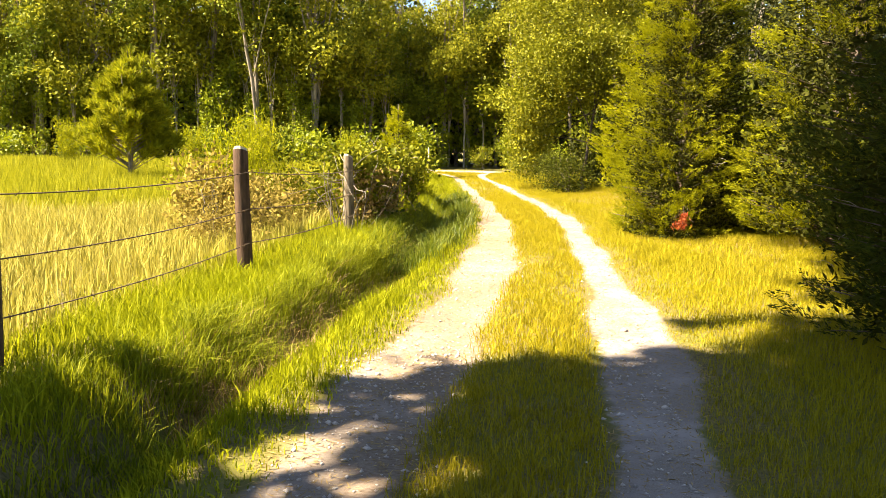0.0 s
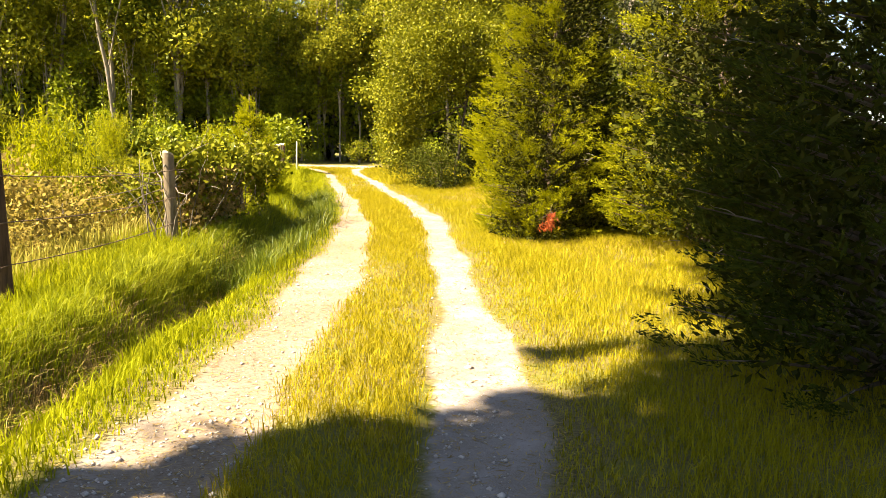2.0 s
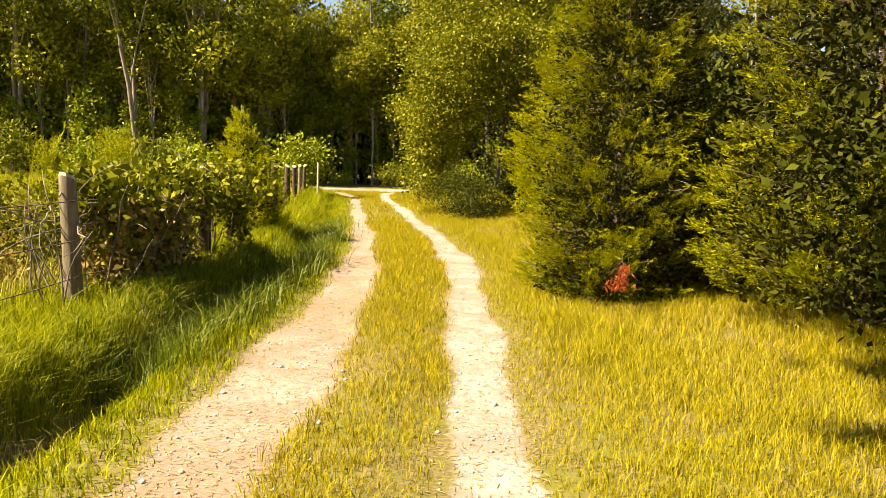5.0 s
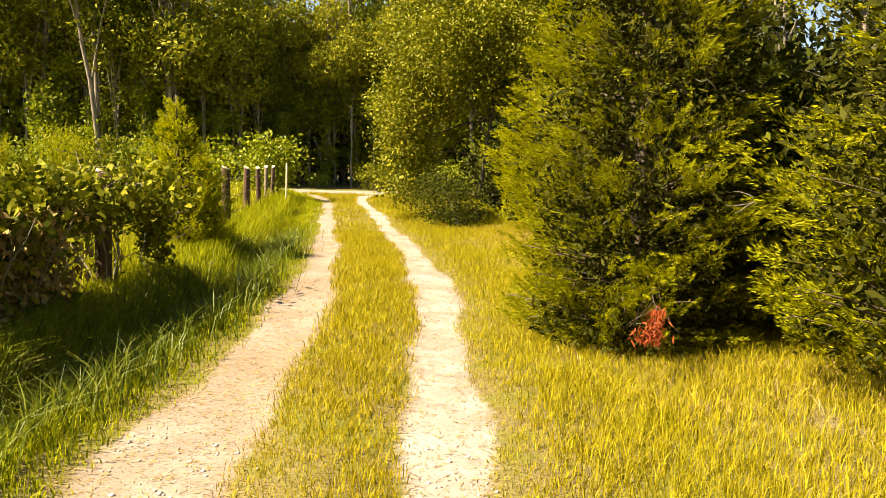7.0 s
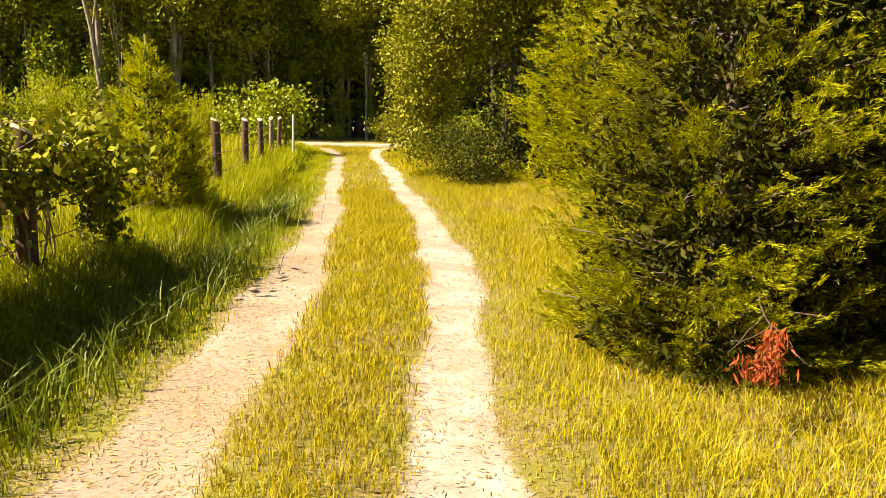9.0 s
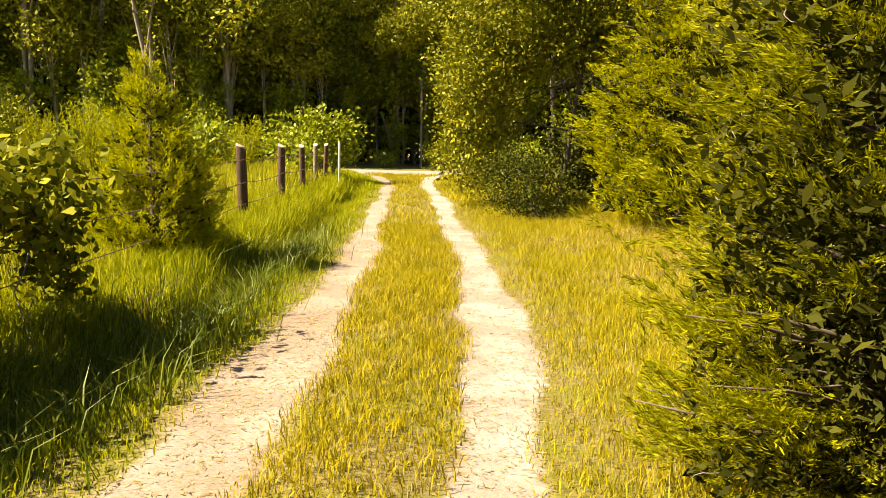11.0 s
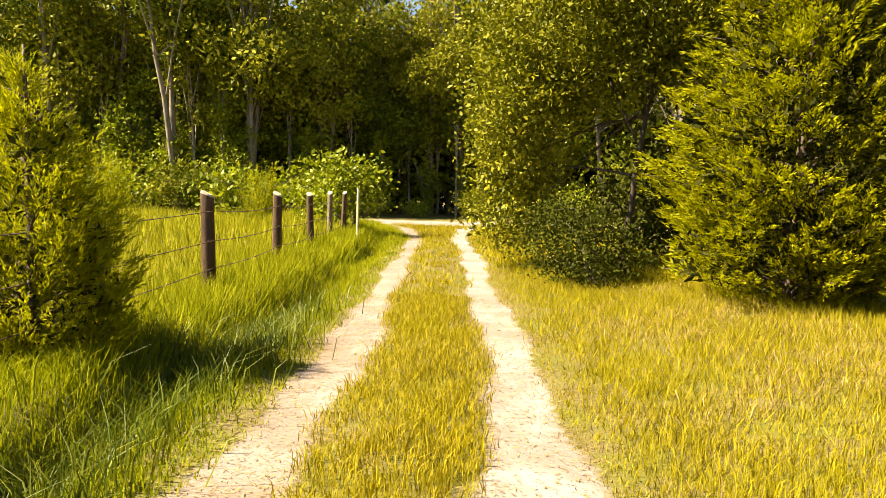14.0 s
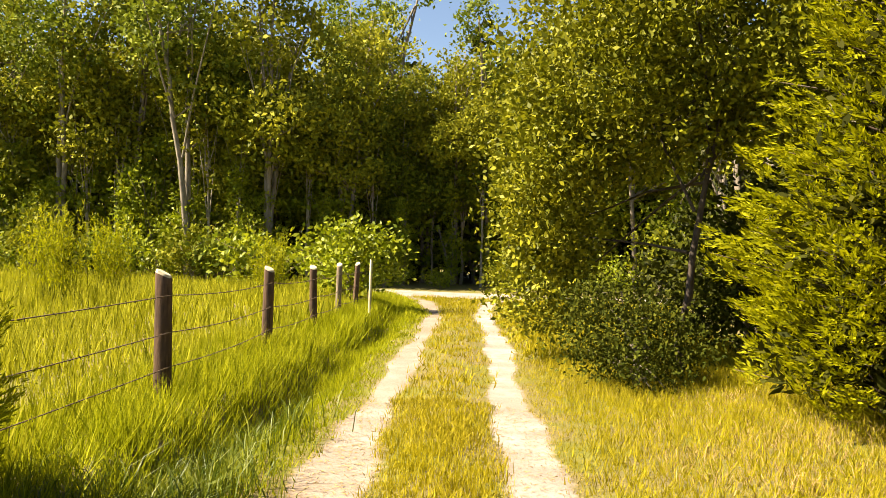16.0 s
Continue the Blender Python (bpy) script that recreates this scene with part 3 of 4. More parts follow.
# wears the shaded copy of the cedar sprays to keep this corner dark
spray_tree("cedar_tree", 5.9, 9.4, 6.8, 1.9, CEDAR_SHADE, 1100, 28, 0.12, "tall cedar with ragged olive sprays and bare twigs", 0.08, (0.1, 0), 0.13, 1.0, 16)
spray_tree("cedar_tree", 2.85, 26.0, 7.6, 1.95, CEDAR_YELLOW, 3300, 34, 0.11, LANE_CEDAR, 0.30, (0.25, 0), 0.14, 1.0, 14, leaf=0.75, inner=3.2, bunch=6, spread=1.7)
spray_tree("young_cedar", -4.28, 20.5, 2.65, 0.88, SAPLING, 2200, 26, 0.075, "young bright green cedar grown up through the fence", 0.05, (-0.05, 0.0), 0.09, 1.0, 15, 0.0, 0.7, 1.2, 0.8, bunch=6)

# broad-leaved tree and bush at the bend
oak = leafy("broadleaf_tree", 9.0, [(0.6, -0.3, 5.0, 1.9, 0.95), (-1.2, 0.2, 4.4, 1.5, 0.95), (-0.5, 0.6, 6.3, 2.0, 1.5), (1.2, 1.0, 7.4, 2.0, 1.6), (2.0, 0.4, 4.6, 1.2, 1.1), (-1.7, 0.5, 3.5, 1.0, 0.8), (-1.6, 0.1, 3.2, 0.8, 0.7),
                                    (-2.2, 1.4, 2.8, 0.75, 1.0), (-2.1, 1.8, 1.3, 0.8, 1.0), (-1.9, 0.9, 2.2, 0.65, 0.9), (-1.9, 2.4, 2.0, 0.8, 1.4), (-0.2, 0.3, 3.7, 1.2, 0.7), (1.3, 0.2, 3.7, 1.2, 0.6)],
            84000, 0.10, OAK, DARK_BARK, "spreading broad-leaved tree overhanging the bend of the lane", 0.07, 1, 21, 12, "tree", 0.11, 0.19)
stand(oak, 0.75, 28.6)
bush = leafy("evergreen_bush", 1.7, [(0, 0, 0.65, 0.75, 0.6), (-0.4, 0.5, 0.9, 0.65, 0.7)], 9000, 0.065, EVERGREEN, BARK,
             "low dark green bush under the overhanging tree; added copies fill gaps in place of shade", 0.05, 4, 22, 8, "bush")
stand(bush, 0.2, 27.7)
# added dark bushes that stand for the shade in gaps between the trees
for x, y, size in ((2.3, 31.8, 2.2), (3.6, 30.9, 2.0), (3.9, 15.3, 1.5), (3.7, 16.9, 1.9), (5.2, 15.4, 2.0), (4.9, 17.8, 2.2), (4.6, 10.3, 1.3), (5.9, 12.0, 1.7)):
    stand(copy_thing(bush, Matrix.Identity(4)), x, y, 70 * x, size)

# ---- the fence ----
POSTS = [(-3.60, 4.0, 1.42, 0.085), (-3.53, 8.05, 1.42, 0.085), (-3.41, 12.2, 1.30, 0.08), (-3.45, 15.9, 1.34, 0.085), (-4.70, 24.36, 1.32, 0.085),
         (-5.42, 28.4, 1.27, 0.08), (-5.98, 31.8, 1.25, 0.075), (-6.48, 34.6, 1.25, 0.07), (-6.9, 37.0, 1.25, 0.07), (-7.4, 39.8, 1.25, 0.07)]


def post_mesh(tall, r, wood, seed):
    g = np.random.default_rng(seed)
    zs = np.concatenate([np.linspace(-0.3, tall - 0.03, 10), [tall]])
    ang = np.linspace(0, 2 * np.pi, 11, endpoint=False)
    wob = 1 + 0.07 * np.sin(2 * ang + seed) + 0.05 * np.sin(5 * ang + 2 * seed) + g.normal(0, 0.015, 11)
    v = []
    for i, z in enumerate(zs):
        k = r * (1.0 - 0.08 * max(z, 0) / tall) * (0.86 if i == len(zs) - 1 else 1.0)
        v += [(k * w * math.cos(a) + 0.015 * math.sin(1.3 * z + seed), k * w * math.sin(a), z + (0.035 * math.cos(a + seed) if i >= len(zs) - 2 else 0)) for a, w in zip(ang, wob)]
    sizes, index = [], []
    for i in range(len(zs) - 1):
        for k in range(11):
            index += [i * 11 + k, i * 11 + (k + 1) % 11, (i + 1) * 11 + (k + 1) % 11, (i + 1) * 11 + k]
            sizes.append(4)
    index += [(len(zs) - 1) * 11 + k for k in range(11)]
    sizes.append(11)
    ob = mesh_object("post", v, sizes, index, wood, True)
    ob.data.materials.append(POST_TOP)
    for p in ob.data.polygons:
        if p.center.z > tall - 0.09:
            p.material_index = 1
            p.use_smooth = p.center.z < tall - 0.02
    return ob


def build_fence():
    fence = base("fence", 0, 0)
    for k, (x, y, tall, r) in enumerate(POSTS):
        p = post_mesh(tall, r, GREY_POST if k in (2, 7) else POST_WOOD, k + 1)
        p.matrix_basis = pose(x, y, float(height(np.array(x), np.array(y))), 1.2 * math.sin(3 * k), 1.5 * math.cos(2 * k), 30 * k)
        under(p, fence, "grey weathered round post" if k in (2, 7) else "red-brown round post with a bleached top")
    for z in (0.82, 0.53, 0.26):
        lines, barbs = [], []
        for a, b in zip(POSTS, POSTS[1:]):
            za, zb = float(height(np.array(a[0]), np.array(a[1]))) + z * a[2], float(height(np.array(b[0]), np.array(b[1]))) + z * b[2]
            s, e = np.array([a[0] + a[3], a[1], za]), np.array([b[0] + b[3], b[1], zb])
            pts = [s + (e - s) * q - np.array([0, 0, 0.045 * 4 * q * (1 - q)]) for q in np.linspace(0, 1, 13)]
            lines.append([(p, 0.0052) for p in pts])
            for q in np.arange(0.03, 1, 0.13 / np.linalg.norm(e - s)):
                c = s + (e - s) * q - np.array([0, 0, 0.045 * 4 * q * (1 - q)])
                w = unit(rng.normal(0, 1, 3)) * 0.022
                barbs.append([(c - w, 0.003), (c + w, 0.003)])
        under(mesh_object("wire", *tubes(lines + barbs, 4), WIRE), fence, "sagging rusty barbed wire")
    tagged(fence, "old barbed wire fence on round wooden posts", "fence")


build_fence()
stake = new("boundary_stake", post_mesh(1.5, 0.035, STAKE, 40).data)
for ob in [o for o in scene.objects if o.name.startswith("post") and o.parent is None]:
    bpy.data.objects.remove(ob)
stake.matrix_basis = pose(-6.0, 35.4, 0.0, 1, 2, 0)
tagged(stake, "thin pale yellow stake standing at the lane's edge", "stake")


# ---- vine on the fence ----
def build_vine():
    top = base("fence_vine", -3.47, 14.1)
    stems = []
    for k in range(46):
        y = rng.uniform(-2.4, 2.6)
        stems.append(bent((rng.normal(0.0, 0.08), y, 0.05), (rng.normal(0, 0.25), rng.normal(0, 0.4), 1), rng.uniform(1.0, 1.6), 0.012, 7, 0.16))
    for k in range(34):
        y = rng.uniform(-2.2, 3.0)
        stems.append(bent((rng.normal(0, 0.1), y, rng.uniform(0.8, 1.4)), (rng.normal(0, 0.2), rng.choice([-1, 1]), rng.normal(0, 0.2)), 1.3, 0.009, 7, 0.2))
    under(mesh_object("stem", *tubes(stems, 5), BARK, True), top, "tangled brown vine stems")["kind"] = "stuff"
    masses = []
    n = 7600
    y = rng.uniform(-1.5, 3.2, n)
    z = 0.98 + 0.5 * rng.random(n) ** 0.7 + 0.10 * np.sin(3 * y) + 0.08 * np.sin(7 * y) - 0.5 * rng.random(n) * (rng.random(n) < 0.16) * (y < 1.5)
    z = np.where(y > 1.9, 0.98 + 0.46 * rng.random(n) ** 0.8 + 0.10 * np.sin(7 * y), z)
    z = z + rng.normal(0, 0.11, n) * (y > 1.9)
    masses.append(np.stack([rng.normal(-0.05, 0.24, n) * np.where(y > 1.9, 1.35, 1.0), y + rng.normal(0, 0.12, n), z], 1))
    n = 2200
    masses.append(np.stack([rng.normal(0.02, 0.2, n), rng.uniform(-1.45, 0.5, n), rng.uniform(0.05, 1.3, n)], 1))
    for sx, sy, hi, lo in ((0.15, 2.7, 1.2, 0.55), (0.1, 3.0, 1.25, 0.35), (0.12, 3.15, 1.2, 0.25)):
        n = 260
        masses.append(np.stack([rng.normal(sx, 0.08, n), rng.normal(sy, 0.10, n), rng.uniform(lo, hi, n)], 1))
    c = np.concatenate(masses)
    under(leaves("leaf_mass", c, rng.normal(0, 0.3, (len(c), 3)) + np.array([0, 0, -0.4]), 0.095, 0.062, VINE, 0.8, 0.0), top, "green vine leaves lying over the wires")["kind"] = "stuff"
    n = 4200
    c = np.stack([rng.normal(0.10, 0.17, n), rng.uniform(-1.45, 0.7, n), rng.uniform(0.15, 1.25, n)], 1)
    under(leaves("withered_leaf_mass", c, np.tile([0.1, 0, -0.8], (n, 1)), 0.085, 0.05, VINE_DRY, 0.7, 0.0), top, "withered brown leaves hanging in the wires")["kind"] = "stuff"
    return tagged(top, "thick green and withered vine hanging over the fence wires", "vine")


build_vine()


def dead_branch():
    top = base("dead_cedar_branch", 2.06, 13.5, float(height(np.array(2.06), np.array(13.5))) + 0.14)
    twigs = [bent((0.1, 0.5, 0.55), (-0.2, -1, -0.15), 0.45, 0.008, 6, 0.12)]
    twigs += [bent(twigs[0][rng.integers(1, 7)][0], rng.normal(0, 0.5, 3) + np.array([0, 0, -1]), 0.3, 0.004, 5, 0.2) for _ in range(9)]
    under(mesh_object("branch", *tubes(twigs, 5), CEDAR_BARK, True), top, "thin brown twigs")["kind"] = "stuff"
    n = 360
    z = rng.random(n)
    c = np.stack([rng.normal(0, 0.042, n) * (1.3 - z * 0.7) - 0.04 + 0.08 * z, rng.normal(0, 0.07, n), 0.18 + 0.27 * z], 1)
    under(leaves("foliage", c, np.tile([0, 0, -0.9], (n, 1)), 0.07, 0.012, RUST, 0.5, 0.0), top, "rust-orange dead sprays")
    tagged(top, "dead rust-orange cedar branch hanging at the foot of the cedar", "branch")


dead_branch()


# ---- young pine in the field ----
def build_pine():
    top = base("young_pine", -15.2, 26.2, -0.03)
    lines = [[((0, 0, 4.8 * q), 0.09 * (1 - q) + 0.012) for q in np.linspace(0, 1, 8)]]
    c, d = [], []
    for k in range(190):
        u = rng.random() ** 0.8
        z = 0.8 + 3.4 * u
        a = rng.uniform(0, 2 * np.pi)
        r = (1.9 * (1 - u) ** 0.8 + 0.15) * rng.uniform(0.55, 1.05)
        s = np.array([0, 0, z - 0.25 * r])
        e = np.array([r * math.cos(a), r * math.sin(a), z + 0.35 * r])
        lines.append([(s + (e - s) * q, 0.016 * (1 - q) + 0.005) for q in (0, 0.5, 1)])
        for q in (0.55, 0.75, 0.92, 1.0):
            p = s + (e - s) * q
            c.append(p + rng.normal(0, 0.06, (34, 3)))
            d.append(unit(rng.normal(0, 0.7, (34, 3)) + unit(e - s) * 0.7 + np.array([0, 0, 0.5])))
    for k in range(14):
        e = np.array([rng.normal(0, 0.45), rng.normal(0, 0.45), rng.uniform(3.7, 5.0)])
        lines.append([(e - np.array([0, 0, 0.6]), 0.012), (e, 0.006)])
        c.append(e - np.array([0, 0, 0.3]) * rng.random((40, 1)) + rng.normal(0, 0.04, (40, 3)))
        d.append(unit(rng.normal(0, 0.5, (40, 3)) + np.array([0, 0, 1.0])))
    c, d = np.concatenate(c), np.concatenate(d)
    under(mesh_object("trunk", *tubes(lines, 5), BARK, True), top)
    side = unit(np.cross(d, rng.normal(0, 1, d.shape)))
    under(mesh_object("foliage", *quads(c + d * 0.14, d * 0.18, side * 0.021), PINE), top)
    tagged(top, "young bushy pine standing in the tall field grass", "tree")


build_pine()


# ---- shrubs before the woods ----
def shrub(name, wide, tall, count, size, leaf, seed, label):
    g = np.random.default_rng(seed)
    blobs = [(g.normal(0, 0.4 * wide), g.normal(0, 0.3 * wide), tall * g.uniform(0.35, 0.68), wide * g.uniform(0.45, 0.7), tall * g.uniform(0.25, 0.36)) for _ in range(5)]
    return leafy(name, tall, blobs, count, size, leaf, BARK, label, 0.035, 5, seed, 10, "bush")


corner = shrub("leafy_bush", 1.15, 2.75, 2600, 0.17, SHRUB, 31, "round bright green bush growing round the last fence posts")
stand(corner, -7.5, 38.4)
models = [shrub("thicket_bush", 1.9, 2.6, 1200, 0.24, SHRUB, 32, "green thicket bush at the foot of the woods"),
          shrub("thicket_bush", 1.7, 3.2, 1200, 0.24, VINE, 33, "vine-grown green bush at the foot of the woods"),
          shrub("thicket_bush", 2.2, 2.1, 1200, 0.24, WOODS, 34, "dark green bush at the foot of the woods")]
g = np.random.default_rng(5)
spots = [(x + g.normal(0, 0.6), 51.5 + g.normal(0, 1.2) + (1.8 if x > -13 else -1.5), g.uniform(0, 360), g.uniform(0.75, 1.2) * (0.45 if -12 < x < -2 else 1.0)) for x in np.arange(-58, 16, 2.4)]
for k, (x, y, turn, size) in enumerate(spots):
    m = models[k % 3]
    ob = stand(m, x, y, turn, size) if k < 3 else copy_thing(models[k % 3], Matrix.Identity(4))
    stand(ob, x, y, turn, size)
    ob["group"] = "thicket bushes before the woods"

# weeds in the field
def weed_clump(seed):
    """A clump of upright stems with narrow leaves all the way up."""
    global rng
    kept, rng = rng, np.random.default_rng(seed)
    top = base("tall_weed", 0, 0)
    stems, c, d = [], [], []
    for k in range(70):
        foot = np.array([rng.normal(0, 0.28), rng.normal(0, 0.28), 0.0])
        line = bent(foot, (rng.normal(0, 0.14), rng.normal(0, 0.14), 1), rng.uniform(1.2, 2.2), 0.006, 6, 0.05)
        stems.append(line)
        p = np.array([q for q, _ in line])
        f = rng.uniform(0.25, 1.0, 26) * 6
        i = np.minimum(f.astype(int), 5)
        c.append(p[i] + (p[i + 1] - p[i]) * (f - i)[:, None])
        d.append(unit(rng.normal(0, 0.55, (26, 3)) + np.array([0, 0, 0.8])))
    c, d = np.concatenate(c), np.concatenate(d)
    under(mesh_object("stem", *tubes(stems, 3), VINE, True), top)["kind"] = "stuff"
    side = unit(np.cross(d, rng.normal(0, 1, d.shape)))
    under(mesh_object("foliage", *quads(c + d * 0.06, d * 0.075, side * 0.010), SAPLING), top)
    rng = kept
    return tagged(top, "feathery yellow-green weed clump in the field", "weed")


weed = weed_clump(41)
stand(weed, -5.7, 13.5)
for x, y, s in ((-6.6, 14.6, 0.8), (-13.2, 33.5, 1.2), (-15.2, 38.5, 1.2), (-11.2, 41.0, 1.1), (-24.0, 36.0, 1.2), (-20.5, 42.0, 1.2), (-9.0, 22.5, 0.7)):
    stand(copy_thing(weed, Matrix.Identity(4)), x, y, 40 * x, s)
dry = leafy("withered_shrub", 1.5, [(0, 0, 0.8, 0.55, 0.6), (0.5, 0.1, 0.6, 0.5, 0.5), (-0.4, 0.3, 0.6, 0.5, 0.5)], 2400, 0.085, GOLDEN, BARK, "withered golden-brown shrub behind the fence", 0.015, 6, 42, 12, "bush", 0.1)
stand(dry, -5.0, 10.6, 0, 1.0)
for x, y, s in ((-4.8, 12.2, 0.7), (-5.2, 14.6, 0.7), (-6.1, 12.4, 0.65), (-4.5, 9.6, 0.5)):
    stand(copy_thing(dry, Matrix.Identity(4)), x, y, 70 * x, s)
green = leafy("green_weed", 1.3, [(0, 0, 0.7, 0.5, 0.5), (0.4, 0.2, 0.6, 0.45, 0.4)], 1500, 0.09, VINE, BARK, "low leafy green weed behind the fence", 0.012, 6, 43, 10, "weed", 0.1)
stand(green, -4.6, 13.6)
for x, y, s in ((-4.6, 15.2, 0.8), (-6.0, 16.0, 0.9), (-5.0, 18.0, 0.8)):
    stand(copy_thing(green, Matrix.Identity(4)), x, y, 50 * x, s)


# ---- the woods ----
def wood_model(seed, tall, wide, count, size, leaf, bark, label, trunk, forks, low):
    g = np.random.default_rng(seed)
    blobs = []
    for k in range(9):
        q = (k + 0.5) / 9
        blobs.append((g.normal(0, 0.36 * wide), g.normal(0, 0.30 * wide), tall * (low + (0.93 - low) * q), wide * g.uniform(0.38, 0.62) * (1.15 - 0.55 * q), tall * g.uniform(0.07, 0.11)))
    order = sorted(blobs, key=lambda b: -b[2])
    return leafy("wood_tree", tall, order, count, size, leaf, bark, label, trunk, forks, seed, 14, "tree", 0.11, 0.26 if size < 0.4 else 0.0)


WOOD = [wood_model(51, 13.5, 2.9, 10000, 0.20, WOODS, PALE_BARK, "tall thin wood tree with a pale forked trunk", 0.13, 2, 0.46),
        wood_model(52, 12.0, 3.2, 10000, 0.20, WOODS_OLIVE, BARK, "wood tree with an olive crown", 0.12, 1, 0.38),
        wood_model(53, 14.0, 2.8, 10000, 0.20, WOODS, BARK, "tall narrow dark green wood tree", 0.13, 1, 0.32),
        wood_model(54, 11.0, 3.3, 10000, 0.20, WOODS_OLIVE, PALE_BARK, "many-stemmed wood tree with a yellow-olive crown", 0.11, 3, 0.26),
        # rows behind and beside: shade is painted into the leaves
        wood_model(55, 12.5, 3.6, 1800, 0.62, SHADED_WOODS, BARK, "dense dark green tree deep in the woods, shade put into its leaf colour", 0.16, 1, 0.02),
        wood_model(56, 12.5, 3.4, 6400, 0.23, SHADED_WOODS, BARK, "dense dark green tree behind the cedars, shade put into its leaf colour", 0.14, 2, 0.02)]
g = np.random.default_rng(9)
FRONT = [(-20.3, 51.8, 0, 1.2), (-16.8, 53.0, 3, 1.35), (-8.6, 58.3, 1, 1.0), (-6.9, 58.7, 2, 0.95), (-11.2, 57.2, 2, 0.85), (-13.6, 55.2, 1, 1.05), (-25.0, 54.0, 1, 1.3), (-28.6, 53.2, 0, 1.2),
         (-33.0, 54.2, 3, 1.35), (-37.5, 53.5, 2, 1.15), (-42.5, 54.5, 1, 1.25), (-47.5, 53.8, 0, 1.1), (-53.0, 54.5, 3, 1.1), (-58.5, 54.0, 1, 1.1), (-3.4, 57.0, 3, 1.05), (0.6, 56.0, 1, 1.0), (5.0, 55.0, 0, 1.0)]
MIDDLE = [(x + g.normal(0, 0.5), 60.5 + g.normal(0, 0.8), int(g.integers(0, 4)), g.uniform(1.05, 1.3)) for x in np.arange(-62, 14, 6.0)]
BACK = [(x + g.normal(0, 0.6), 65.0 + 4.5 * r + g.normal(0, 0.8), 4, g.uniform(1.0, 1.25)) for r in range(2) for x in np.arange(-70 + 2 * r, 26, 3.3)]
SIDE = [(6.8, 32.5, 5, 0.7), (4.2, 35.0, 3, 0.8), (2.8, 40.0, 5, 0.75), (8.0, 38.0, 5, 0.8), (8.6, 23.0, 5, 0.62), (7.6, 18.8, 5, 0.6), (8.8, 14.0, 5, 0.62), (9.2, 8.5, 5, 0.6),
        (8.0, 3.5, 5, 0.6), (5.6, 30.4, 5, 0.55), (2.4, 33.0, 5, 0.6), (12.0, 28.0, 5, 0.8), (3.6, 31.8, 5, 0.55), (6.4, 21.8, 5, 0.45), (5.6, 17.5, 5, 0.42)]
first = set()
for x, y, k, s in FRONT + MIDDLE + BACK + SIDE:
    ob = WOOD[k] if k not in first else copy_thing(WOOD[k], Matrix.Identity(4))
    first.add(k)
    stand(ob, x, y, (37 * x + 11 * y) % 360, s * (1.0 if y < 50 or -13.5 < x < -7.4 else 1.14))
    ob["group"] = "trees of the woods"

low_tree = leafy("understory_tree", 5.5, [(0, 0, 1.6, 1.0, 1.0), (0.5, 0.2, 2.8, 1.1, 0.9), (-0.5, 0.1, 3.6, 0.9, 0.9), (0.2, -0.1, 4.7, 0.8, 0.7), (-0.2, 0.3, 2.4, 1.0, 0.8)], 3600, 0.19, SHRUB, BARK,
                 "slender green understory tree at the wood's edge", 0.06, 3, 72, 10, "tree", 0.12, 0.24)
stand(low_tree, -18.6, 53.6, 20, 0.9)
for x, y, s in ((-23.0, 53.0, 1.3), (-26.8, 54.6, 1.5), (-31.2, 53.4, 1.25), (-35.2, 54.4, 1.5), (-40.0, 53.2, 1.35), (-45.0, 54.0, 1.5), (-50.2, 53.2, 1.3), (-14.9, 56.0, 1.5), (-12.3, 58.4, 1.6), (-4.9, 59.6, 1.7), (-1.4, 57.5, 1.4), (2.8, 55.6, 1.2),
                (-10.6, 59.4, 1.7), (-8.0, 60.2, 1.8), (-6.4, 60.6, 1.7), (-3.6, 55.4, 0.6), (-20.8, 52.2, 0.9), (-17.0, 52.6, 0.8), (-28.8, 52.4, 0.9), (-10.6, 55.4, 0.55), (-16.2, 57.5, 1.7), (-21.5, 57.0, 1.6), (-25.0, 57.5, 1.7), (-33.2, 57.0, 1.7), (-42.6, 57.0, 1.7)):
    stand(copy_thing(low_tree, Matrix.Identity(4)), x, y, 60 * x, s)

slim = leafy("slender_tree", 9.5, [(0.3, 0, 7.2, 0.9, 1.2), (-0.3, 0.2, 8.6, 0.8, 1.0), (0.2, 0.2, 5.8, 0.6, 0.8)], 1100, 0.24, WOODS_OLIVE, TRUNK_BARK, "slender pale-trunked tree at the wood's edge", 0.075, 1, 73, 6, "tree", 0.14)
stand(slim, -18.2, 52.4, 0, 1.0)
for x, y, s in ((-15.4, 54.4, 1.1), (-12.6, 56.4, 1.0), (-9.9, 58.6, 1.1), (-7.1, 57.4, 1.0), (-5.8, 58.2, 0.95), (-22.0, 53.6, 1.15), (-23.8, 54.8, 1.0), (-27.0, 53.2, 1.1), (-30.2, 54.8, 1.0), (-34.8, 53.2, 1.15), (-39.0, 54.8, 1.0), (-43.6, 53.4, 1.1), (-48.8, 54.6, 1.0), (-3.9, 58.6, 1.0),
                (-19.6, 52.2, 1.2), (-16.9, 53.4, 1.15), (-14.0, 55.4, 1.2), (-11.3, 57.6, 1.1), (-8.4, 59.0, 1.15), (-20.9, 53.0, 1.05), (-25.4, 53.4, 1.2), (-28.4, 54.2, 1.1), (-32.0, 53.6, 1.2), (-36.6, 54.0, 1.15), (-2.0, 57.4, 1.1)):
    stand(copy_thing(slim, Matrix.Identity(4)), x, y, 47 * x, s)

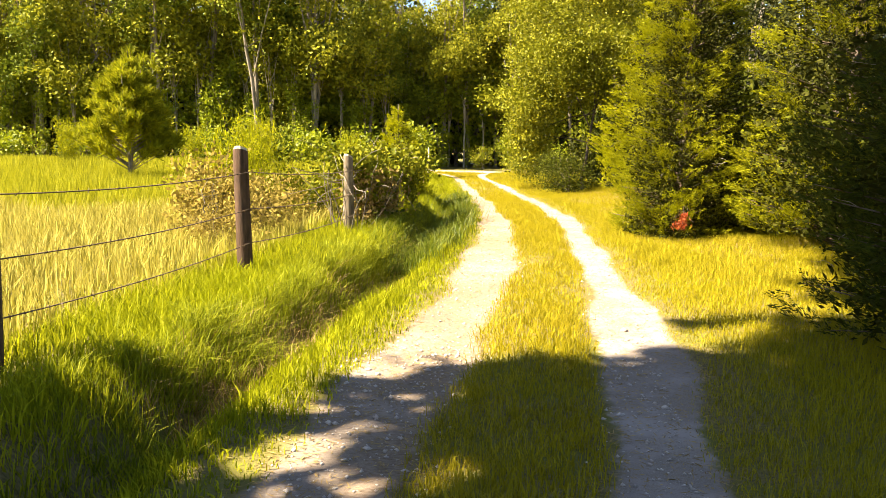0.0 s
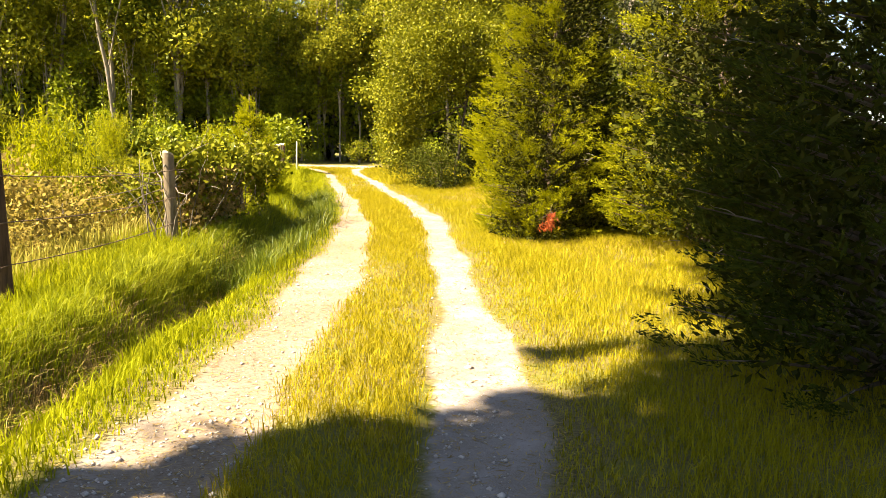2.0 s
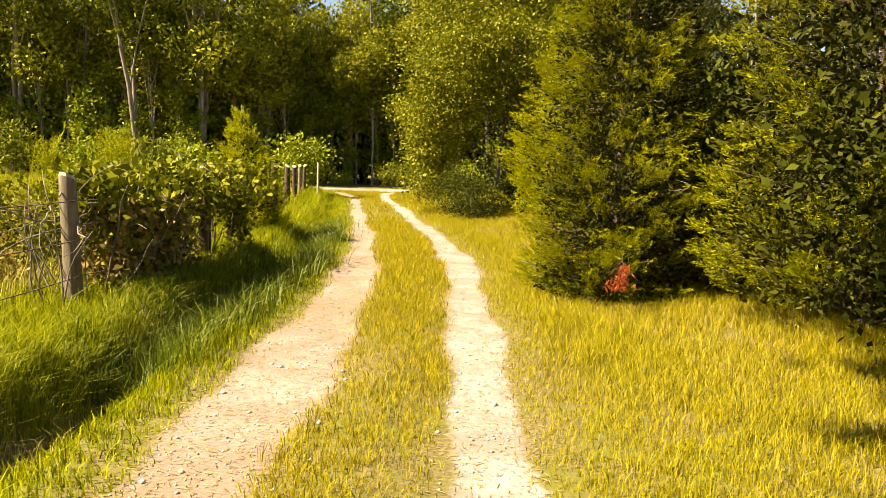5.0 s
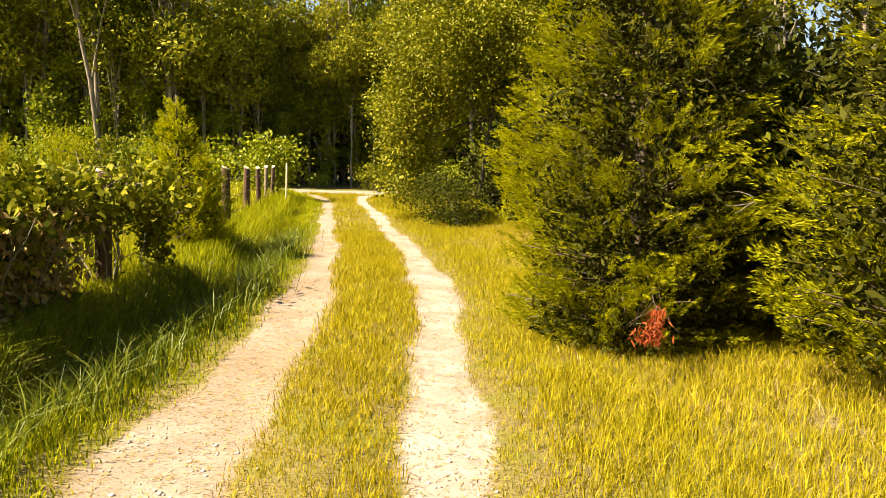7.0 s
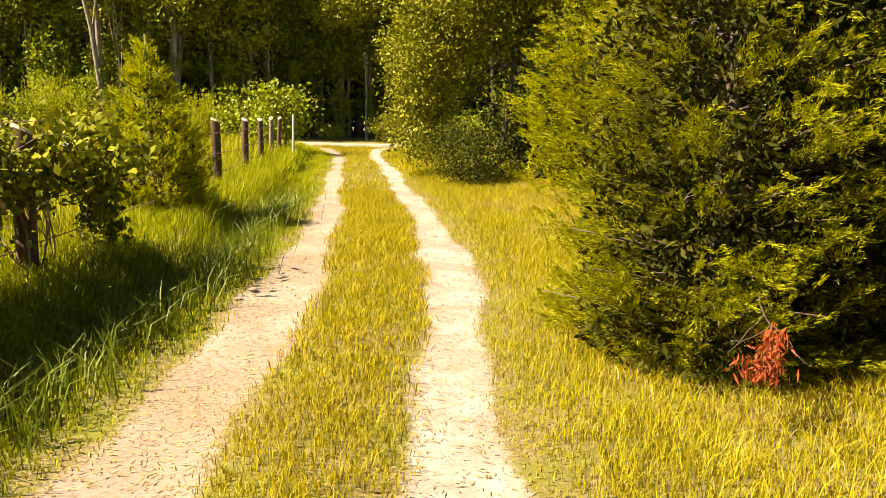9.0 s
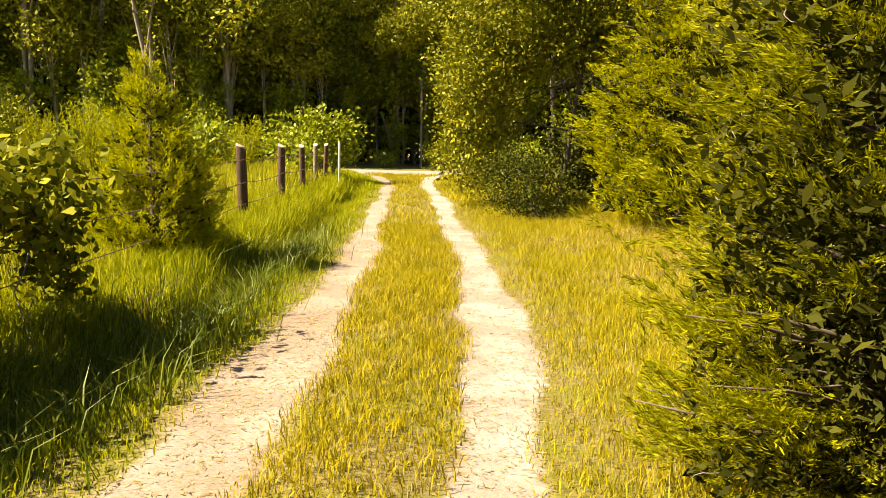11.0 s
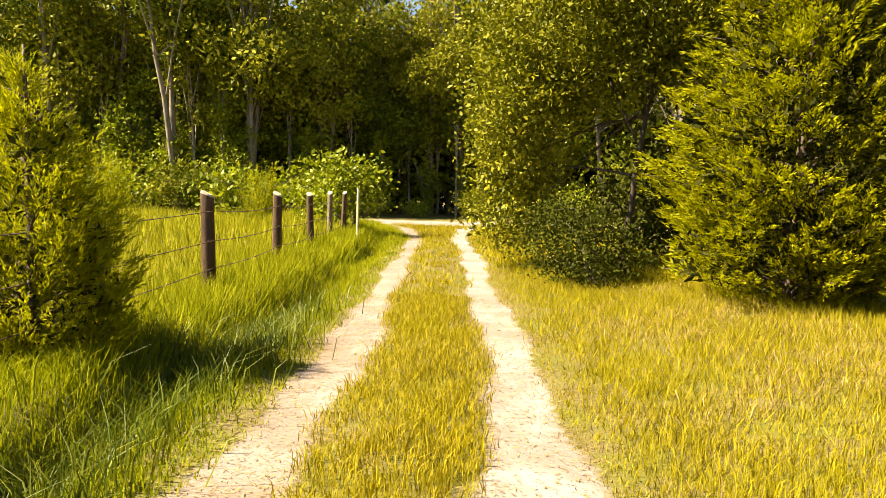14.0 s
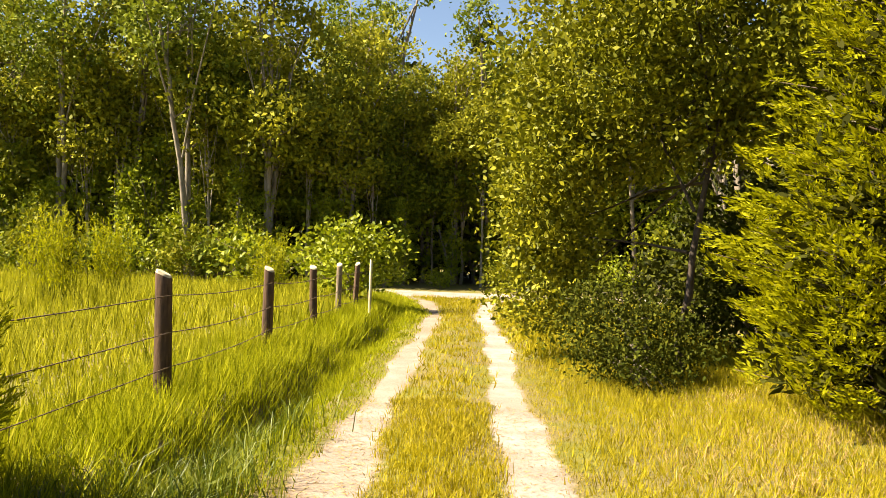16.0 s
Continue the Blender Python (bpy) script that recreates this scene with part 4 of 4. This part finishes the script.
ivy = leafy("ivy_column", 5.0, [(0, 0, 0.8, 0.34, 0.8), (0.05, 0, 2.2, 0.3, 0.9), (0, 0.05, 3.6, 0.26, 0.9), (-0.05, 0, 4.7, 0.3, 0.6)], 1500, 0.17, SHRUB, BARK, "bright green ivy climbing a trunk at the wood's edge", 0.06, 2, 71, 6, "ivy", 0.1)
stand(ivy, -8.6, 57.4)
for x, y, s in ((-11.0, 56.2, 0.8), (-17.9, 52.0, 1.05), (-24.4, 52.6, 0.9), (-31.0, 52.0, 1.0), (-36.5, 52.0, 0.9), (-14.2, 53.6, 0.8), (-6.8, 57.8, 0.6)):
    stand(copy_thing(ivy, Matrix.Identity(4)), x, y, 60 * x, s)

# leaning pale snag before the dark of the woods
snag = new("leaning_snag", None)
snag.matrix_basis = pose(-9.5, 58.0, 0)
under(mesh_object("trunk", *tubes([[((0.9 - 0.9 * q, 0, 3.0 * q), 0.11 * (1 - 0.6 * q)) for q in np.linspace(0, 1, 7)], [((0.35, 0, 1.9), 0.05), ((0.75, 0.1, 2.7), 0.02)]], 7), PALE_BARK, True), snag)
tagged(snag, "pale dead trunk leaning at the edge of the woods", "dead tree")

# tall shade trees beside the start of the walk
shade = leafy("shade_tree", 24, [(0, 1.4, 4.8, 2.8, 1.22, 0.4), (0, 1.2, 6.1, 2.6, 0.85, 0.4), (0, 0.0, 7.8, 2.7, 0.61, 0.4), (0, 1.6, 8.7, 2.7, 0.43, 0.4), (0, 2.7, 9.8, 2.8, 0.73, 0.4), (0, 2.6, 11.5, 2.8, 0.85, 0.4),
                                (0, 3.2, 12.8, 2.9, 0.98, 0.4), (0, 5.6, 15.0, 3.2, 1.22, 0.4), (0, 6.2, 17.1, 3.3, 1.71, 0.4), (0, 5.4, 19.5, 3.4, 1.83, 0.4), (0, 0.5, 16.5, 4.0, 2.20, 0.4), (0, 0.0, 11.6, 3.6, 2.44, 0.4), (0, 1, 21.3, 4.0, 1.71, 0.4), (0, -1.5, 2.0, 3.6, 1.71, 0.4)],
              15000, 0.7, WOODS, BARK, "tall leafy tree that shades the start of the lane", 0.3, 2, 61, 12, "tree", 0.0)
shade.matrix_basis = pose(-8.0, -2.1, -0.03)
shade_2 = copy_thing(shade, pose(-8.6, -9.1, -0.03))
shade_3 = copy_thing(shade, pose(-8.2, -14.6, -0.03))


# ---- litter on the lane ----
def litter():
    n = 60000
    x, y = scatter(n, -2.9, 1.2, 2, 26, 0.0, lambda a, b: np.clip(bare(a, b) * (1 - 0.75 * bare(a, b)) * 2.4 + (0.12 + 0.3 * (a < along(LEFT_RUT, b) + 0.5)) * bare(a, b), 0, 1))
    n = len(x)
    a = rng.uniform(0, np.pi, n)
    d = np.stack([np.cos(a), np.sin(a), rng.normal(0, 0.12, n)], 1)
    c = np.stack([x, y, height(x, y) + 0.008], 1)
    side = unit(np.cross(d, np.array([0, 0, 1.0]) + rng.normal(0, 0.3, (n, 3))))
    l = rng.uniform(0.010, 0.038, (n, 1))
    ob = mesh_object("straw_litter", *quads(c, d * l, side * 0.0035), STRAW)
    tagged(ob, "dry straw lying along the edges of the ruts", "litter", kind="stuff")
    n = 7000
    x, y = scatter(n, -1.8, 0.8, 2, 12, 0.0, lambda a, b: np.clip(bare(a, b), 0, 1) * (0.35 + 0.65 * (b < 6)))
    n = len(x)
    s = rng.gamma(2.0, 0.0035, n) + 0.003
    o = np.array([[1, 0, 0], [-1, 0, 0], [0, 1, 0], [0, -1, 0], [0, 0, 0.7], [0, 0, -0.7]])
    v = np.stack([x, y, height(x, y) + 0.2 * s], 1)[:, None] + o[None] * s[:, None, None] * rng.uniform(0.6, 1.3, (n, 6, 1))
    f = np.array([[0, 2, 4], [2, 1, 4], [1, 3, 4], [3, 0, 4], [2, 0, 5], [1, 2, 5], [3, 1, 5], [0, 3, 5]])
    ob = mesh_object("gravel", v.reshape(-1, 3), np.full(8 * n, 3), (np.arange(n)[:, None, None] * 6 + f[None]).ravel(), PEBBLE)
    tagged(ob, "small pale gravel stones in the wheel ruts", "gravel", kind="stuff")


litter()
